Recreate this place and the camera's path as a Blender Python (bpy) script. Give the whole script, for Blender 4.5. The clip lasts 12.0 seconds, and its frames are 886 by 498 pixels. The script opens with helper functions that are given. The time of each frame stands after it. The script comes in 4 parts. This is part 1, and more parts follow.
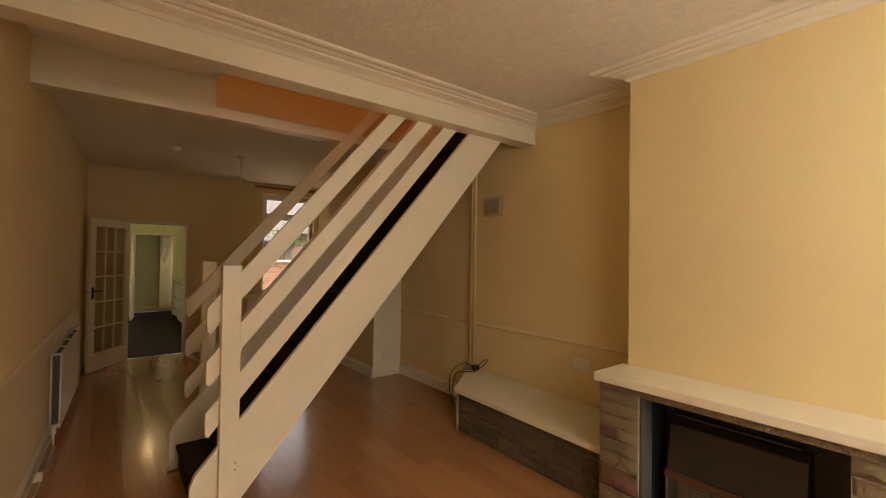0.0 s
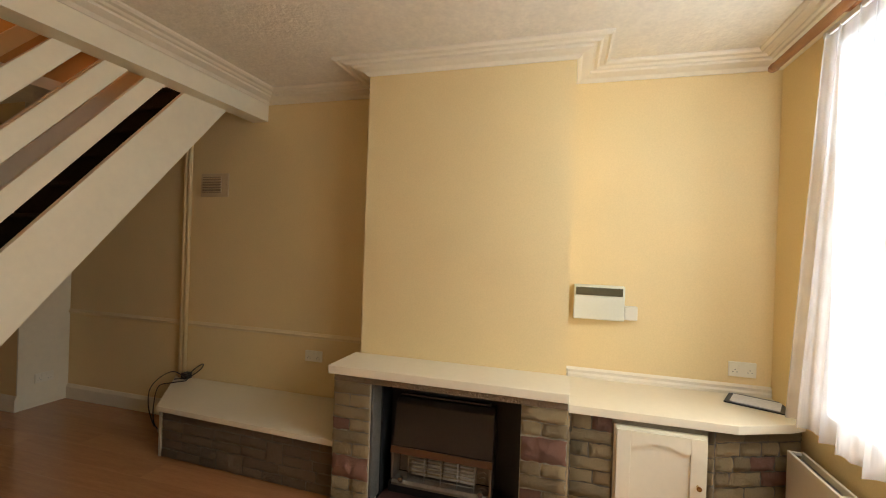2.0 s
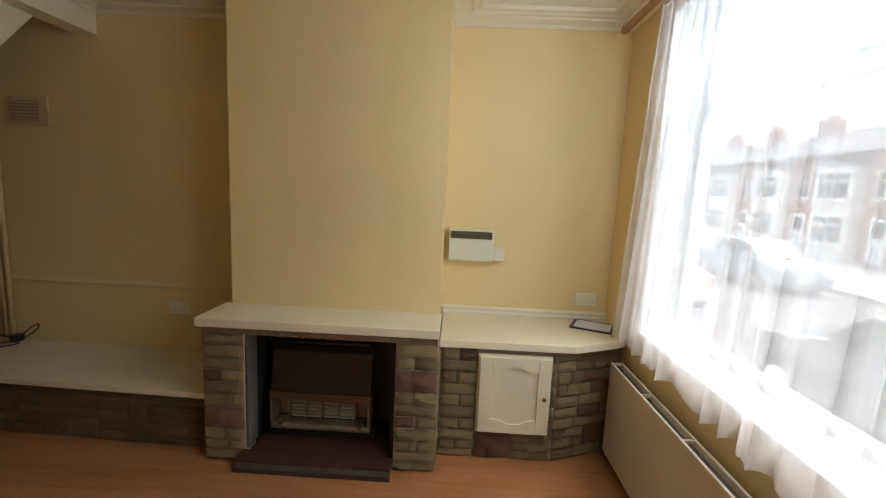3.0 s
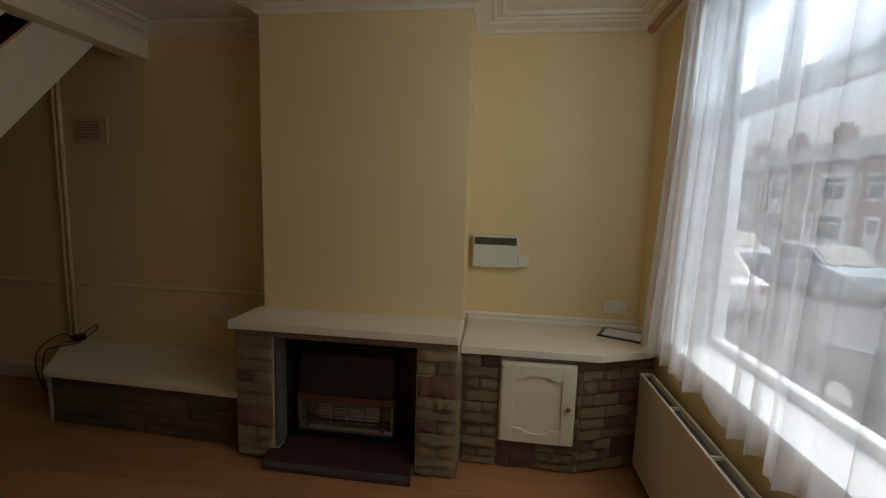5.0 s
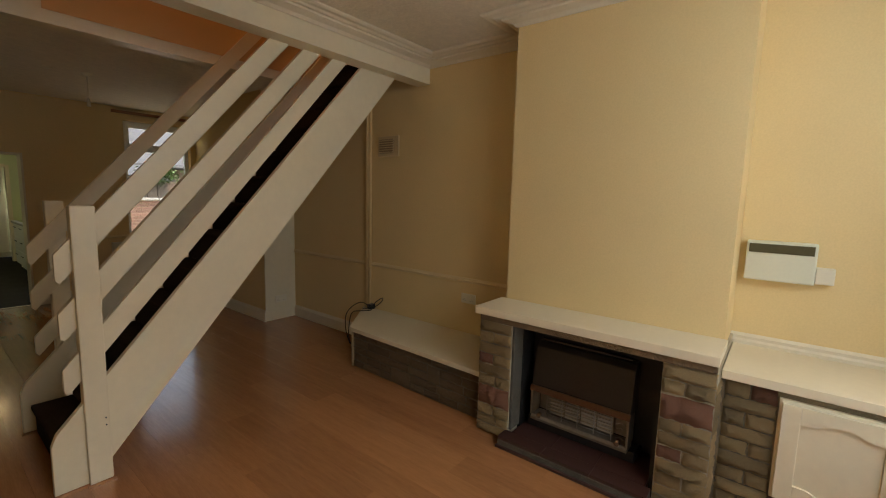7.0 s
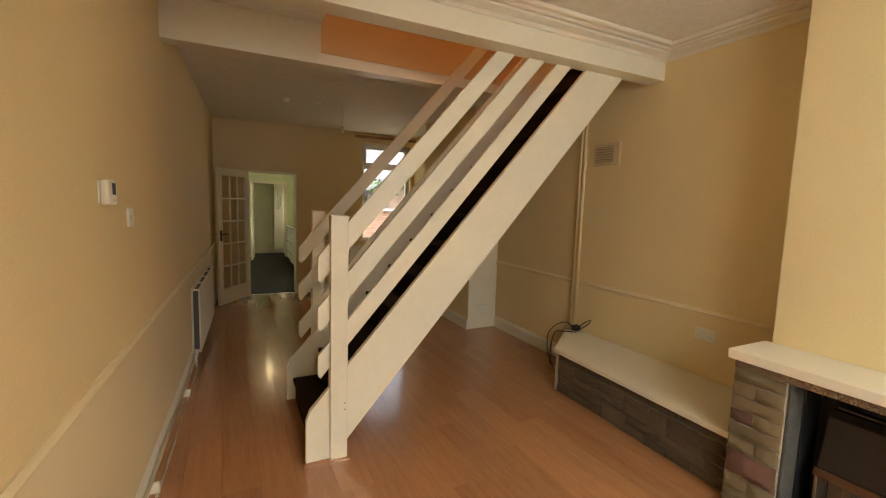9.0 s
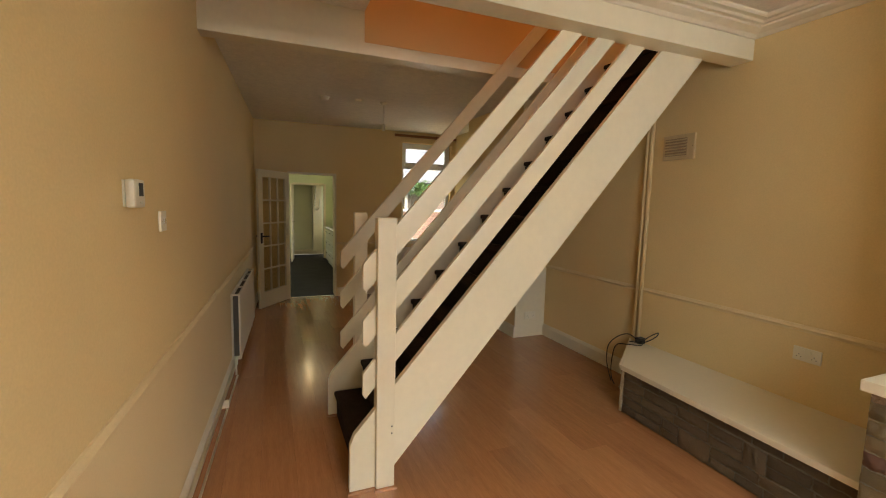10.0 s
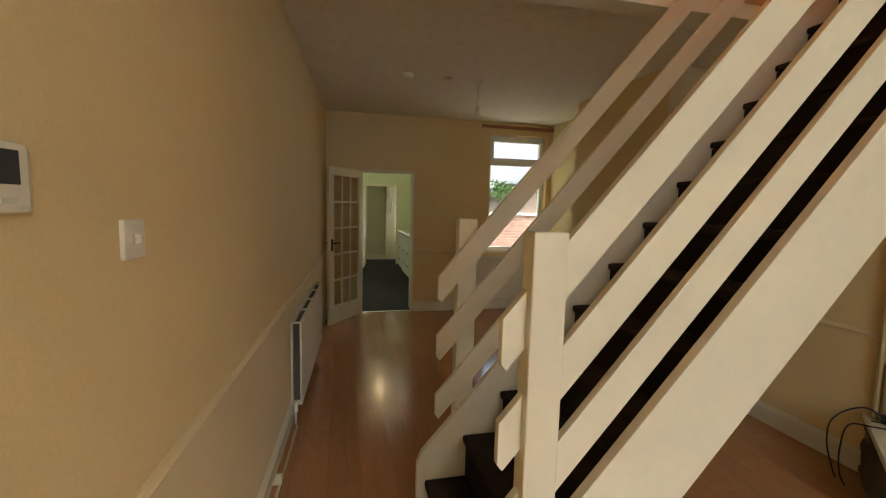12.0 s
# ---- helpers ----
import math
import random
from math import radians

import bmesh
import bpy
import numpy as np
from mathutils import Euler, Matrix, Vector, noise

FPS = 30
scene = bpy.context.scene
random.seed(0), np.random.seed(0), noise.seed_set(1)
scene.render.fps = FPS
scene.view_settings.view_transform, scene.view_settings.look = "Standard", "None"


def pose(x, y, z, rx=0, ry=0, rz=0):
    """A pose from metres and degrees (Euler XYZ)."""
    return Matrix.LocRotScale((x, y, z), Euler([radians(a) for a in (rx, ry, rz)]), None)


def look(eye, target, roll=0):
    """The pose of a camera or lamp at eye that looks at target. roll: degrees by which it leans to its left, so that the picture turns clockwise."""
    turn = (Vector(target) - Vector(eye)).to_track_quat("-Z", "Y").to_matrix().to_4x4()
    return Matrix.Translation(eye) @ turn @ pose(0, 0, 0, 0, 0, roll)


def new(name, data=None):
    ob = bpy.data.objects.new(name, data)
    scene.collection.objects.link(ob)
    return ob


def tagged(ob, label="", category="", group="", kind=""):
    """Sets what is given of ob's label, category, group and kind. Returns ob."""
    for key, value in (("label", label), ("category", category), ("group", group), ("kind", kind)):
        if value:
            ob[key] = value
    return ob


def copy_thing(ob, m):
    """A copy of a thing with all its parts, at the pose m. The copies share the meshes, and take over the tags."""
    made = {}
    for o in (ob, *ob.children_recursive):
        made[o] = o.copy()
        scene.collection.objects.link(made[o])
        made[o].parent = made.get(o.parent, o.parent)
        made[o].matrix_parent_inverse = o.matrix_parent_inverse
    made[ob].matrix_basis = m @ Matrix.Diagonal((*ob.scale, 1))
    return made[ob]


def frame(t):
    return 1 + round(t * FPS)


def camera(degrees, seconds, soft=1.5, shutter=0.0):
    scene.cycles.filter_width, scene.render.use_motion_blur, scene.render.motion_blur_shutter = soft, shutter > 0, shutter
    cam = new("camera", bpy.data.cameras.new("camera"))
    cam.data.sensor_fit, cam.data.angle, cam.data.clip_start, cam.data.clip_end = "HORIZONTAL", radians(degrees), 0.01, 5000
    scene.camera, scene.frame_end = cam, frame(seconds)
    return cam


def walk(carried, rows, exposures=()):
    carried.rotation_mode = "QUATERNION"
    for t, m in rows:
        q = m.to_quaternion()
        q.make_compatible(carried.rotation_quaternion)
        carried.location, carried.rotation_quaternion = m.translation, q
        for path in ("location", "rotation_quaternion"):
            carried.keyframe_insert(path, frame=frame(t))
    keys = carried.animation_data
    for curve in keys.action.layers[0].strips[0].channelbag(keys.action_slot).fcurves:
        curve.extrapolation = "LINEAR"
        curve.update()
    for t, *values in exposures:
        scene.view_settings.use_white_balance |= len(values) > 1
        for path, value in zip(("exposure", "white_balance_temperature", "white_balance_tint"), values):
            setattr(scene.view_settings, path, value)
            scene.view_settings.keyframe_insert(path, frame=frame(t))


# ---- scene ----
cam = camera(92.1, 12.0, soft=1.1)
PATH = [
    (0, (0.42, 0.358, 1.556), (1.665, 1.923, 1.586), 0.8),
    (0.5, (0.465, 0.43, 1.548), (1.938, 1.783, 1.576), 1.1),
    (1, (0.486, 0.515, 1.571), (2.123, 1.663, 1.584), 1.5),
    (1.5, (0.502, 0.527, 1.578), (2.295, 1.42, 1.578), 1.6),
    (2, (0.504, 0.487, 1.584), (2.427, 1.04, 1.579), 2.0),
    (2.5, (0.485, 0.432, 1.616), (2.459, 0.742, 1.538), 2.5),
    (3, (0.497, 0.381, 1.629), (2.451, 0.436, 1.364), 2.6),
    (3.2, (0.5, 0.364, 1.649), (2.458, 0.332, 1.366), 2.8),
    (4.8, (0.491, 0.259, 1.638), (2.472, 0.392, 1.394), 2.0),
    (5, (0.493, 0.256, 1.625), (2.463, 0.509, 1.385), 1.7),
    (5.5, (0.462, 0.226, 1.671), (2.347, 0.798, 1.322), 1.4),
    (6, (0.462, 0.225, 1.605), (2.232, 1.096, 1.31), 1.0),
    (6.5, (0.443, 0.262, 1.6), (2.12, 1.312, 1.328), 1.4),
    (7, (0.452, 0.275, 1.576), (2.007, 1.508, 1.333), 1.5),
    (7.5, (0.402, 0.316, 1.56), (1.816, 1.707, 1.334), 1.2),
    (7.7, (0.43, 0.338, 1.573), (1.762, 1.806, 1.348), 1.6),
    (9.3, (0.432, 0.627, 1.57), (1.276, 2.426, 1.361), 1.6),
    (9.5, (0.435, 0.683, 1.558), (1.26, 2.493, 1.349), 1.5),
    (10, (0.442, 0.872, 1.566), (1.19, 2.715, 1.352), 1.4),
    (10.5, (0.442, 1.109, 1.583), (1.038, 3.006, 1.371), 1.5),
    (11, (0.42, 1.402, 1.575), (0.905, 3.331, 1.366), 1.6),
    (11.5, (0.421, 1.655, 1.568), (0.889, 3.588, 1.362), 1.6),
    (12, (0.459, 1.967, 1.552), (0.914, 3.903, 1.342), 1.4),
]
EXPOSURES = [(0, 2.1, 8300, 17), (0.5, 2.25, 7900, 15), (1.0, 2.3, 7500, 13), (2.0, 2.15, 6700, 10), (2.5, 1.8, 6500, 9), (3.2, 1.4, 6300, 7), (4.8, 0.4, 6250, 7), (5.5, 0.15, 6150, 7), (6.5, 1.1, 6300, 7), (7.5, 1.95, 6800, 8), (9.5, 2.75, 6700, 7), (10.5, 2.65, 6550, 6), (12, 2.7, 6150, 2)]
walk(cam, [(t, look(eye, target, roll)) for t, eye, target, roll in PATH], exposures=EXPOSURES)

# ---- light ----
world = bpy.data.worlds.new("overcast_sky")
scene.world = world
world.use_nodes = True
wn = world.node_tree
sky = wn.nodes.new("ShaderNodeTexSky")
sky.sky_type = "NISHITA"
sky.sun_disc = False
sky.sun_elevation, sky.sun_rotation = radians(66), radians(160)
sky.dust_density, sky.air_density, sky.ozone_density = 7.0, 1.0, 0.8
grey = wn.nodes.new("ShaderNodeHueSaturation")
grey.inputs["Saturation"].default_value = 0.55
wn.links.new(sky.outputs["Color"], grey.inputs["Color"])
wn.links.new(grey.outputs["Color"], wn.nodes["Background"].inputs["Color"])
wn.nodes["Background"].inputs["Strength"].default_value = 0.15


def lamp(name, kind, m, energy, colour, **more):
    data = bpy.data.lights.new(name, kind)
    data.energy, data.color = energy, colour
    if "angle" in more:
        data.angle = radians(more["angle"])
    if "size" in more:
        data.shape, data.size, data.size_y = "RECTANGLE", more["size"][0], more["size"][1]
    if "radius" in more:
        data.shadow_soft_size = more["radius"]
    ob = new(name, data)
    ob.matrix_world = m
    return ob


lamp("sun", "SUN", look((4, -11, 26), (0, 0, 0)), 1.3, (1.0, 0.98, 0.95), angle=110)
lamp("window_daylight", "AREA", look((1.03, -0.80, 1.75), (3.3, 0.25, 1.4)), 2.5, (0.74, 0.86, 1.0), size=(0.72, 1.45))
lamp("top_light_daylight", "AREA", look((2.12, -0.92, 2.34), (3.2, 0.4, 0.9)), 8.0, (0.74, 0.86, 1.0), size=(1.3, 0.4))
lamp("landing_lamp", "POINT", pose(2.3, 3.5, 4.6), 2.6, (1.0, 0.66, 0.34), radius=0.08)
lamp("kitchen_lamp", "POINT", pose(1.2, 10.6, 2.3), 0.65, (1.0, 0.74, 0.36), radius=0.035)


# ---- materials ----
def mat(name, colour, rough=0.6, metal=0.0, vary=0.12, scale=3.0, grain=60.0, bump=0.15, depth=0.002, spec=0.5, stretch=(1, 1, 1), island=False, per_object=0.0, coat=0.0):
    """A surface with broad stains, fine grain and relief, at real size."""
    m = bpy.data.materials.new(name)
    m.use_nodes = True
    n, l = m.node_tree.nodes, m.node_tree.links
    b = n["Principled BSDF"]
    geo = n.new("ShaderNodeTexCoord")
    mp = n.new("ShaderNodeMapping")
    mp.inputs["Scale"].default_value = stretch
    l.new(geo.outputs["Object"], mp.inputs["Vector"])
    if per_object:
        shift = n.new("ShaderNodeVectorMath")
        shift.operation = "SCALE"
        shift.inputs[0].default_value = (37.0, 61.0, 23.0)
        l.new(n.new("ShaderNodeObjectInfo").outputs["Random"], shift.inputs["Scale"])
        l.new(shift.outputs["Vector"], mp.inputs["Location"])
    broad, fine = n.new("ShaderNodeTexNoise"), n.new("ShaderNodeTexNoise")
    broad.inputs["Scale"].default_value, broad.inputs["Detail"].default_value = scale, 4
    fine.inputs["Scale"].default_value, fine.inputs["Detail"].default_value = grain, 3
    for t in (broad, fine):
        l.new(mp.outputs["Vector"], t.inputs["Vector"])
    mix = n.new("ShaderNodeMath")
    mix.operation = "ADD"
    l.new(broad.outputs["Fac"], mix.inputs[0])
    l.new(fine.outputs["Fac"], mix.inputs[1])
    total = mix.outputs[0]
    if per_object or island:
        src = n.new("ShaderNodeNewGeometry").outputs["Random Per Island"] if island else n.new("ShaderNodeObjectInfo").outputs["Random"]
        more = n.new("ShaderNodeMath")
        more.operation = "MULTIPLY_ADD"
        more.inputs[1].default_value = per_object or 0.6
        l.new(src, more.inputs[0])
        l.new(total, more.inputs[2])
        total = more.outputs[0]
    ramp = n.new("ShaderNodeMapRange")
    ramp.inputs["From Min"].default_value, ramp.inputs["From Max"].default_value = 0.6, 1.4 + (per_object or (0.6 if island else 0))
    ramp.inputs["To Min"].default_value, ramp.inputs["To Max"].default_value = 1 - vary, 1 + vary
    l.new(total, ramp.inputs["Value"])
    tint = n.new("ShaderNodeVectorMath")
    tint.operation = "SCALE"
    tint.inputs[0].default_value = colour
    l.new(ramp.outputs["Result"], tint.inputs["Scale"])
    l.new(tint.outputs["Vector"], b.inputs["Base Color"])
    rr = n.new("ShaderNodeMapRange")
    rr.inputs["To Min"].default_value, rr.inputs["To Max"].default_value = rough * 0.85, min(1, rough * 1.15)
    l.new(broad.outputs["Fac"], rr.inputs["Value"])
    l.new(rr.outputs["Result"], b.inputs["Roughness"])
    b.inputs["Metallic"].default_value = metal
    b.inputs["Specular IOR Level"].default_value = spec
    b.inputs["Coat Weight"].default_value, b.inputs["Coat Roughness"].default_value = coat, 0.12
    if bump:
        bp = n.new("ShaderNodeBump")
        bp.inputs["Strength"].default_value, bp.inputs["Distance"].default_value = bump, depth
        l.new(mix.outputs[0], bp.inputs["Height"])
        l.new(bp.outputs["Normal"], b.inputs["Normal"])
    return m


WALL = mat("cream_wall_paint", (0.80, 0.605, 0.30), 0.7, vary=0.06, scale=1.3, grain=110, bump=0.4, depth=0.002)
WALL_DADO = mat("pale_dado_paint", (0.80, 0.63, 0.355), 0.65, vary=0.05, scale=1.5, grain=150, bump=0.2)
PEACH = mat("peach_stairwell_paint", (0.70, 0.43, 0.18), 0.7, vary=0.05, scale=1.3, grain=120)
CEIL = mat("textured_white_ceiling", (0.81, 0.74, 0.60), 0.85, vary=0.09, scale=13, grain=45, bump=0.7, depth=0.006)
GLOSS = mat("white_gloss_paint", (0.80, 0.71, 0.51), 0.35, vary=0.04, scale=4, grain=25, bump=0.12, depth=0.001)
TRIM = mat("cream_trim_paint", (0.80, 0.71, 0.54), 0.42, vary=0.04, scale=4, grain=40, bump=0.1)
SHELF = mat("white_painted_shelf", (0.80, 0.70, 0.50), 0.4, vary=0.03, scale=3, grain=30, bump=0)
UPVC = mat("white_plastic_frame", (0.82, 0.83, 0.82), 0.3, vary=0.02, bump=0.02)
VENT = mat("cream_vent_plastic", (0.66, 0.49, 0.27), 0.5, vary=0.05, bump=0.03)
PLASTIC = mat("ivory_plastic", (0.72, 0.70, 0.54), 0.35, vary=0.03, bump=0.02)
SWITCH = mat("white_plastic_plate", (0.80, 0.73, 0.57), 0.3, vary=0.03, bump=0.02)
DARK = mat("dark_plastic", (0.02, 0.02, 0.022), 0.35, vary=0.1, bump=0.02)
STRIP = mat("tinted_brown_window", (0.10, 0.085, 0.045), 0.15, vary=0.1, bump=0)
CARPET = mat("dark_brown_carpet", (0.034, 0.025, 0.02), 0.95, vary=0.4, scale=20, grain=300, bump=0.8, depth=0.006, spec=0.1)
LAMINATE = mat("oak_laminate", (0.43, 0.19, 0.073), 0.2, vary=0.26, scale=4, grain=26, bump=0.06, depth=0.0008, stretch=(9, 0.7, 1), per_object=0.5, coat=0.6)
SUBFLOOR = mat("floor_joint", (0.12, 0.05, 0.02), 0.7)
MORTAR_DARK = mat("weathered_mortar", (0.30, 0.245, 0.16), 0.95, vary=0.35, scale=18, grain=160, bump=0.9, depth=0.006)
MORTAR = mat("pale_mortar", (0.50, 0.42, 0.28), 0.95, vary=0.35, scale=18, grain=160, bump=0.9, depth=0.006)
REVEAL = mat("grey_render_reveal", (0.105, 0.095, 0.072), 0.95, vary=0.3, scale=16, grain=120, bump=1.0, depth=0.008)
STONE = mat("buff_grey_stone", (0.55, 0.39, 0.18), 0.9, vary=0.5, scale=22, grain=110, bump=1.0, depth=0.02, per_object=0.7)
STONE_RED = mat("pink_red_stone", (0.37, 0.175, 0.10), 0.9, vary=0.35, scale=22, grain=110, bump=1.0, depth=0.02, per_object=0.6)
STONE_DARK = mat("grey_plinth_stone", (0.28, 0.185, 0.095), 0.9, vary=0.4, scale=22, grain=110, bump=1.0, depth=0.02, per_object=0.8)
HEARTH = mat("red_quarry_tile", (0.055, 0.021, 0.015), 0.5, vary=0.25, scale=9, grain=80, bump=0.2)
SOOT = mat("black_firebox", (0.012, 0.011, 0.010), 0.6, vary=0.3, bump=0.2)
BRONZE = mat("bronze_enamel_hood", (0.038, 0.027, 0.018), 0.4, metal=0.4, vary=0.15, bump=0.05)
CHROME = mat("chrome", (0.75, 0.73, 0.70), 0.18, metal=1.0, vary=0.05, bump=0)
STEEL = mat("dull_steel_wire", (0.38, 0.34, 0.28), 0.35, metal=1.0, vary=0.1, bump=0)
BRASS = mat("brass", (0.65, 0.45, 0.16), 0.25, metal=1.0, vary=0.1, bump=0)
CERAMIC = mat("fire_clay_radiant", (0.30, 0.22, 0.13), 0.8, vary=0.3, grain=80)
# darker copy of the vent plastic: the opening's shade put into the colour
VENT_SHADE = mat("shaded_vent_plastic", (0.40, 0.28, 0.16), 0.7, vary=0.1)
BRICK_PALE = mat("pale_buff_brick", (0.16, 0.115, 0.085), 0.9, vary=0.35, scale=3, grain=30, bump=0.4, depth=0.01)
RADIANT = mat("fire_clay_bar", (0.40, 0.34, 0.25), 0.8, vary=0.2, grain=80)
HOOD_LIP = mat("copper_brown_lip", (0.13, 0.06, 0.028), 0.4, metal=0.6, vary=0.15, bump=0.05)
DULL_CHROME = mat("dull_chrome", (0.32, 0.28, 0.22), 0.35, metal=0.85, vary=0.2, scale=12, bump=0.1)
RADIATOR = mat("cream_radiator_enamel", (0.78, 0.70, 0.55), 0.32, vary=0.03, bump=0.03)
RADDARK = mat("radiator_inner_steel", (0.10, 0.085, 0.065), 0.6)
POLE = mat("stained_wood_pole", (0.32, 0.13, 0.05), 0.4, vary=0.25, scale=6, grain=50, stretch=(1, 6, 6))
POLE_PALE = mat("honey_stained_wood_pole", (0.46, 0.22, 0.085), 0.4, vary=0.2, scale=6, grain=50, stretch=(1, 6, 6))
BLACKCABLE = mat("black_cable_sheath", (0.012, 0.012, 0.012), 0.45)
PAPER = mat("paper", (0.75, 0.74, 0.70), 0.7)
KPALE = mat("pale_cream_green_paint", (0.70, 0.68, 0.46), 0.7, vary=0.04, bump=0.1)
KWALL = mat("pale_green_kitchen_paint", (0.66, 0.70, 0.42), 0.7, vary=0.04, bump=0.1)
KFLOOR = mat("dark_slate_vinyl", (0.016, 0.014, 0.012), 0.7, vary=0.3, scale=4, grain=30, spec=0.25)
KUNIT = mat("white_kitchen_front", (0.75, 0.74, 0.66), 0.35, vary=0.03)
WORKTOP = mat("grey_speckled_worktop", (0.30, 0.29, 0.27), 0.3, vary=0.4, grain=200)
BRICK = mat("weathered_red_brick", (0.20, 0.115, 0.085), 0.9, vary=0.5, scale=2, grain=40, bump=0.5, depth=0.006, per_object=0.5)
BRICK_FAR = mat("orange_brick", (0.35, 0.19, 0.13), 0.9, vary=0.25, scale=1.5, grain=14, bump=0.5, depth=0.01)
FENCE = mat("weathered_grey_wood", (0.12, 0.10, 0.08), 0.85, vary=0.35, scale=5, grain=40, stretch=(6, 6, 0.6))
RENDER = mat("white_render", (0.70, 0.68, 0.63), 0.85, vary=0.1)
SLATE = mat("grey_roof_slate", (0.07, 0.07, 0.075), 0.7, vary=0.3, scale=2, grain=12, bump=0.5, depth=0.02)
ASPHALT = mat("asphalt", (0.10, 0.10, 0.105), 0.9, vary=0.25, scale=1, grain=60)
PAVING = mat("concrete_paving", (0.34, 0.33, 0.31), 0.9, vary=0.2, scale=1.5, grain=50)
CARBODY_A = mat("silver_car_paint", (0.45, 0.47, 0.50), 0.3, metal=0.5, vary=0.03, bump=0, coat=0.6)
CARBODY_B = mat("dark_car_paint", (0.05, 0.055, 0.065), 0.25, vary=0.05, bump=0, coat=0.6)
CARBODY_C = mat("pale_blue_car_paint", (0.28, 0.38, 0.45), 0.3, vary=0.03, bump=0, coat=0.6)
CARBODY_D = mat("white_car_paint", (0.7, 0.71, 0.72), 0.3, vary=0.03, bump=0, coat=0.6)
TYRE = mat("tyre_rubber", (0.015, 0.015, 0.015), 0.85)
CARGLASS = mat("tinted_car_glass", (0.03, 0.04, 0.045), 0.08, bump=0)
LEAF = mat("ivy_leaf", (0.06, 0.12, 0.025), 0.6, vary=0.4, island=True)


def glass(name, colour=(1, 1, 1), rough=0.0):
    m = bpy.data.materials.new(name)
    m.use_nodes = True
    n, l = m.node_tree.nodes, m.node_tree.links
    n.clear()
    out, mix = n.new("ShaderNodeOutputMaterial"), n.new("ShaderNodeMixShader")
    clear, gloss, facing = n.new("ShaderNodeBsdfTransparent"), n.new("ShaderNodeBsdfGlossy"), n.new("ShaderNodeLayerWeight")
    power, fres = n.new("ShaderNodeMath"), n.new("ShaderNodeMath")
    power.operation, fres.operation = "POWER", "MULTIPLY_ADD"
    power.inputs[1].default_value, fres.inputs[1].default_value, fres.inputs[2].default_value = 5.0, 0.9, 0.04
    facing.inputs["Blend"].default_value = 0.5
    l.new(facing.outputs["Facing"], power.inputs[0])
    l.new(power.outputs[0], fres.inputs[0])
    clear.inputs["Color"].default_value = (*colour, 1)
    gloss.inputs["Roughness"].default_value = rough
    l.new(fres.outputs[0], mix.inputs[0])
    l.new(clear.outputs[0], mix.inputs[1])
    l.new(gloss.outputs[0], mix.inputs[2])
    l.new(mix.outputs[0], out.inputs[0])
    return m


def sheer(name, open_part):
    """Thin net cloth: part clear, part white thread that passes and scatters light."""
    m = bpy.data.materials.new(name)
    m.use_nodes = True
    n, l = m.node_tree.nodes, m.node_tree.links
    n.clear()
    out, mix, cloth = n.new("ShaderNodeOutputMaterial"), n.new("ShaderNodeMixShader"), n.new("ShaderNodeMixShader")
    clear, through_, face = n.new("ShaderNodeBsdfTransparent"), n.new("ShaderNodeBsdfTranslucent"), n.new("ShaderNodeBsdfDiffuse")
    through_.inputs["Color"].default_value = (0.87, 0.87, 0.87, 1)
    face.inputs["Color"].default_value = (0.88, 0.88, 0.88, 1)
    tex, wave, rng = n.new("ShaderNodeTexCoord"), n.new("ShaderNodeTexNoise"), n.new("ShaderNodeMapRange")
    wave.inputs["Scale"].default_value = 7
    rng.inputs["To Min"].default_value, rng.inputs["To Max"].default_value = 1 - open_part - 0.1, 1 - open_part + 0.1
    l.new(tex.outputs["Object"], wave.inputs["Vector"])
    l.new(wave.outputs["Fac"], rng.inputs["Value"])
    l.new(rng.outputs["Result"], mix.inputs[0])
    cloth.inputs[0].default_value = 0.3
    l.new(through_.outputs[0], cloth.inputs[1])
    l.new(face.outputs[0], cloth.inputs[2])
    l.new(clear.outputs[0], mix.inputs[1])
    l.new(cloth.outputs[0], mix.inputs[2])
    l.new(mix.outputs[0], out.inputs[0])
    return m


PANE = glass("window_glass")
OBSCURE = glass("door_glass", (0.95, 0.93, 0.88), 0.03)
NET = sheer("white_net_voile", 0.57)


# ---- mesh helpers ----
def bm_box(x0, x1, y0, y1, z0, z1, bm=None, bevel=0.0):
    bm = bm or bmesh.new()
    v = [bm.verts.new(p) for p in ((x0, y0, z0), (x1, y0, z0), (x1, y1, z0), (x0, y1, z0), (x0, y0, z1), (x1, y0, z1), (x1, y1, z1), (x0, y1, z1))]
    fs = [bm.faces.new([v[i] for i in f]) for f in ((3, 2, 1, 0), (4, 5, 6, 7), (0, 1, 5, 4), (1, 2, 6, 5), (2, 3, 7, 6), (3, 0, 4, 7))]
    if bevel:
        bmesh.ops.bevel(bm, geom=list({e for f in fs for e in f.edges}), offset=bevel, segments=2, affect="EDGES", profile=0.6)
    return bm


